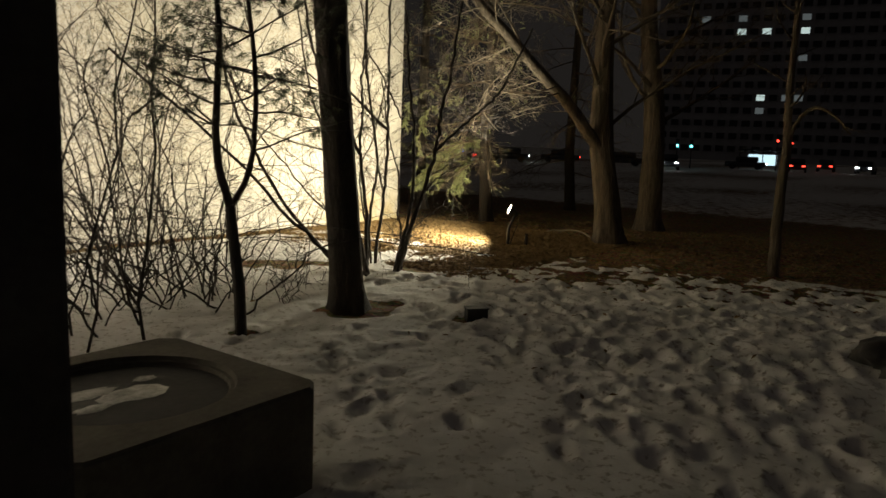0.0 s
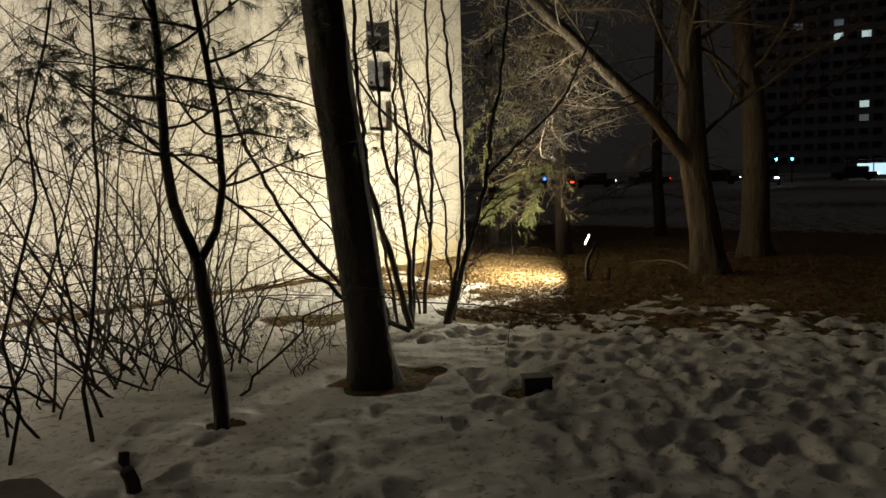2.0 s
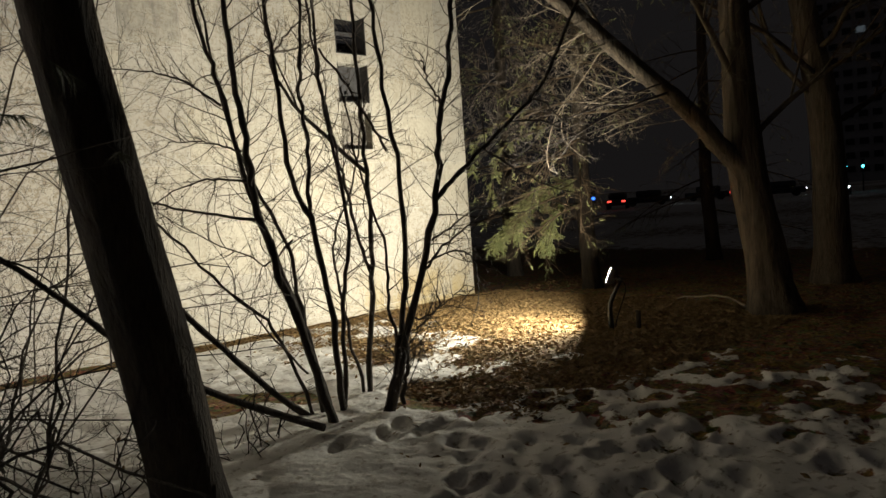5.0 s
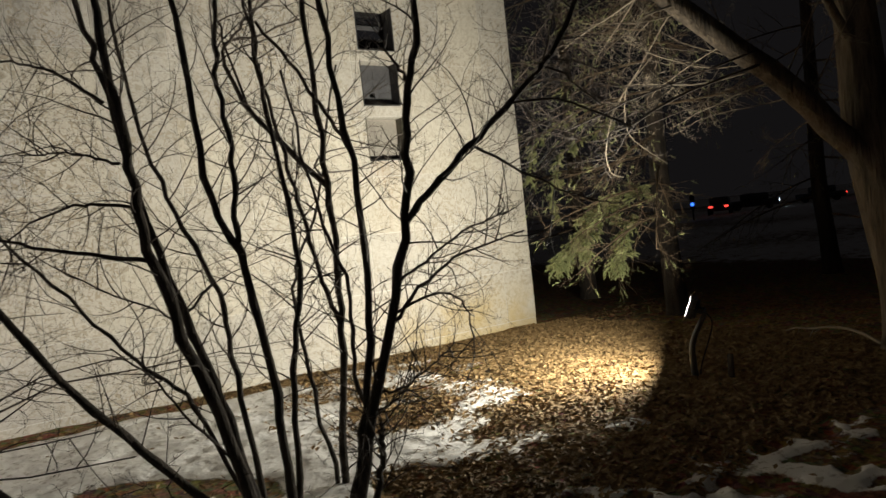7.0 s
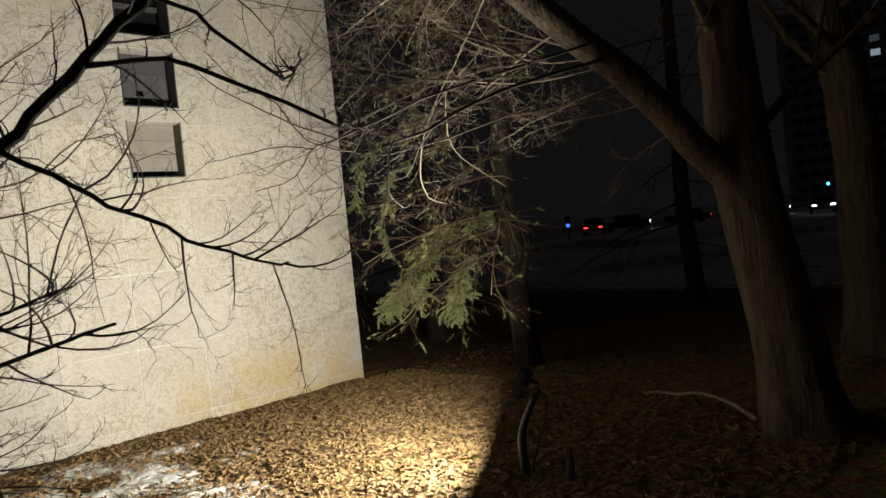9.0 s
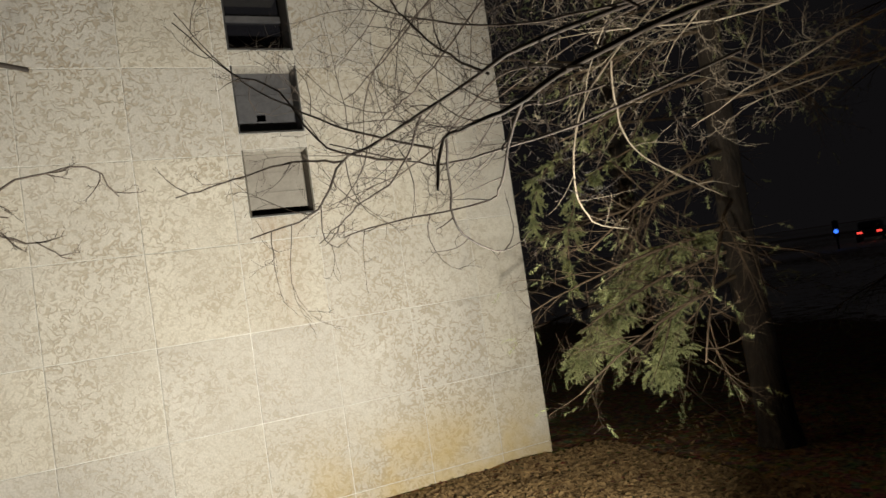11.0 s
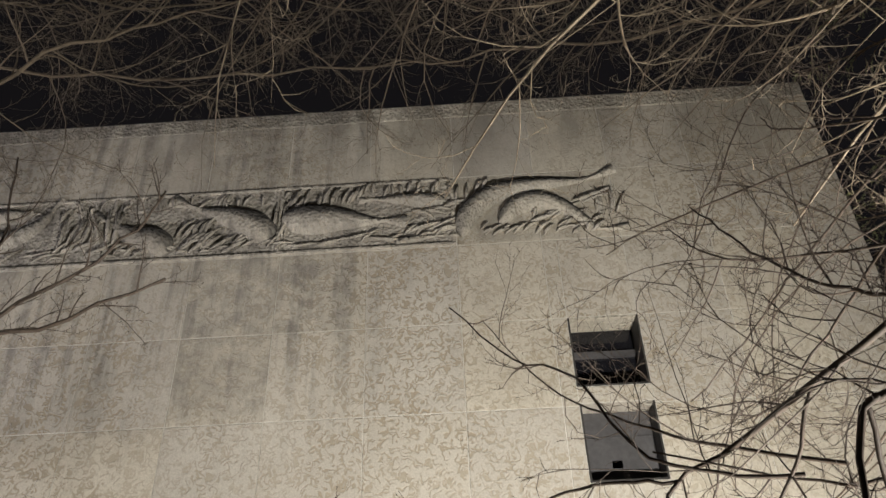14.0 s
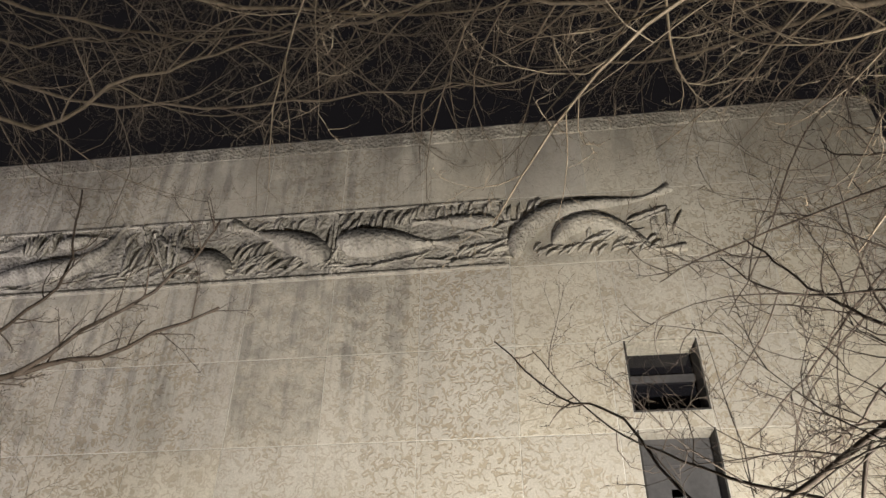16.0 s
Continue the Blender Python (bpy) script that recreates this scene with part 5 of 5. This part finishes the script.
def frond(x, z, lean, length, fat, bend):
    """One curling strand of carved weed, flat against the slab."""
    pts, a = [], lean
    q = Vector((x, -0.006, z))
    for k in range(9):
        pts.append(Vector((q.x, q.y - 0.022 * math.sin(math.pi * k / 8), min(max(q.z, ZB + 0.035), ZT - 0.035))))
        a += bend * (0.6 + 0.8 * math.sin(k * 1.3 + x * 9)) / 8
        q = q + Vector((math.cos(a), 0, math.sin(a))) * length / 8
    w = Wood()
    w.tube(pts, [fat * g for g in (0.35, 0.7, 1.0, 1.05, 1.0, 0.9, 0.7, 0.45, 0.12)], 6)
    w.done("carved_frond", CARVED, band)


# weed in tufts that lean together: upright hair, leaning flames, low tongues
rng = random.Random(91)
for x, z, lean, length, count, step, bend in (
        (7.40, 5.36, 0.9, 0.20, 8, 0.075, 0.9), (7.98, 5.44, 1.2, 0.14, 8, 0.07, 0.8), (8.55, 5.42, 1.35, 0.14, 3, 0.05, 0.5), (8.80, 5.30, 1.5, 0.24, 4, 0.045, -0.3),
        (8.98, 5.44, 0.9, 0.14, 3, 0.05, 0.4), (8.40, 5.06, 0.15, 0.30, 5, 0.07, 0.7), (8.45, 5.24, 0.25, 0.28, 5, 0.06, -0.7), (7.42, 4.99, -0.1, 0.30, 4, 0.22, 0.8),
        (7.30, 5.06, 1.5, 0.34, 4, 0.028, 0.3), (6.52, 5.02, 1.0, 0.22, 6, 0.045, -0.6), (6.62, 5.00, 0.3, 0.26, 7, 0.09, 0.8), (6.48, 5.12, 1.2, 0.24, 6, 0.05, -0.8),
        (5.82, 5.10, 1.6, 0.40, 6, 0.04, 0.3), (5.50, 5.08, 1.2, 0.36, 6, 0.05, 0.9), (5.46, 5.02, 0.4, 0.22, 6, 0.09, 0.9), (4.52, 5.32, 1.2, 0.26, 8, 0.035, 1.2),
        (4.40, 4.98, 0.2, 0.28, 8, 0.13, 0.7), (6.00, 4.98, 0.5, 0.16, 6, 0.07, 0.6), (9.00, 4.97, 0.8, 0.17, 8, 0.085, -0.7), (9.66, 4.97, 0.5, 0.16, 4, 0.08, 0.6),
        (9.22, 5.14, 0.9, 0.16, 4, 0.06, 0.8), (9.42, 5.10, 0.4, 0.26, 6, 0.05, 0.5), (9.75, 5.26, 0.3, 0.26, 4, 0.05, 0.3), (9.95, 5.12, 1.3, 0.26, 5, 0.035, 0.2)):
    for k in range(count):
        frond(x + k * step + rng.gauss(0, 0.012), z + rng.gauss(0, 0.018), lean + rng.gauss(0, 0.16), length * rng.uniform(0.75, 1.2), rng.uniform(0.011, 0.019), bend * rng.uniform(0.6, 1.4))
for k in range(120):
    x, top = rng.uniform(1.2, 9.95), rng.random() < 0.5
    frond(x, rng.uniform(5.34, 5.48) if top else rng.uniform(4.95, 5.05), rng.gauss(1.1, 0.3) if top else rng.gauss(0.35, 0.3), rng.uniform(0.08, 0.2), rng.uniform(0.009, 0.015), rng.gauss(0.3, 0.7))

# ---- wall panels ----
PANEL = {}


def panel(x0, x1, z0, z1):
    w, h = round(x1 - x0 - 0.0065, 3), round(z1 - z0 - 0.0065, 3)
    if (w, h) not in PANEL:
        a, b, e = w / 2, h / 2, 0.0025
        v = [(-a, 0.0045, -b), (a, 0.0045, -b), (a, 0.0045, b), (-a, 0.0045, b), (-a, e, -b), (a, e, -b), (a, e, b), (-a, e, b), (-a + e, 0, -b + e), (a - e, 0, -b + e), (a - e, 0, b - e), (-a + e, 0, b - e)]
        f = [(8, 9, 10, 11)] + [(i + 4, (i + 1) % 4 + 4, (i + 1) % 4 + 8, i + 8) for i in range(4)] + [(i, (i + 1) % 4, (i + 1) % 4 + 4, i + 4) for i in range(4)]
        PANEL[w, h] = link_mesh("panel", v, f, STONE, wall)
        o = PANEL[w, h]
    else:
        o = new("panel", PANEL[w, h].data)
        o.parent = wall
    o.location = ((x0 + x1) / 2, WALL + PRNG.uniform(-0.001, 0.0003), (z0 + z1) / 2)


PRNG = random.Random(101)
for x1, x0 in zip(COLS, COLS[1:]):
    for z0, z1 in zip(ROWS, ROWS[1:]):
        if x0 < 9.8 < x1 and z1 > 2.2:
            panel(x0, WX[0], z0, z1)
        else:
            panel(x0, x1, z0, z1)
    panel(x0, x1, 5.58, 6.28)
    if x1 > 10.2:
        panel(x0, x1, 4.89, 5.58)
panel(8.80, 9.47, 4.89, 5.58)
panel(9.47, 10.105, 4.89, 5.58)
panel(*WX, 2.132, 2.318)
for lo, hi in ((2.852, 2.978), (3.522, 3.643)):
    panel(*WX, lo, hi)
panel(*WX, 4.192, 4.888)
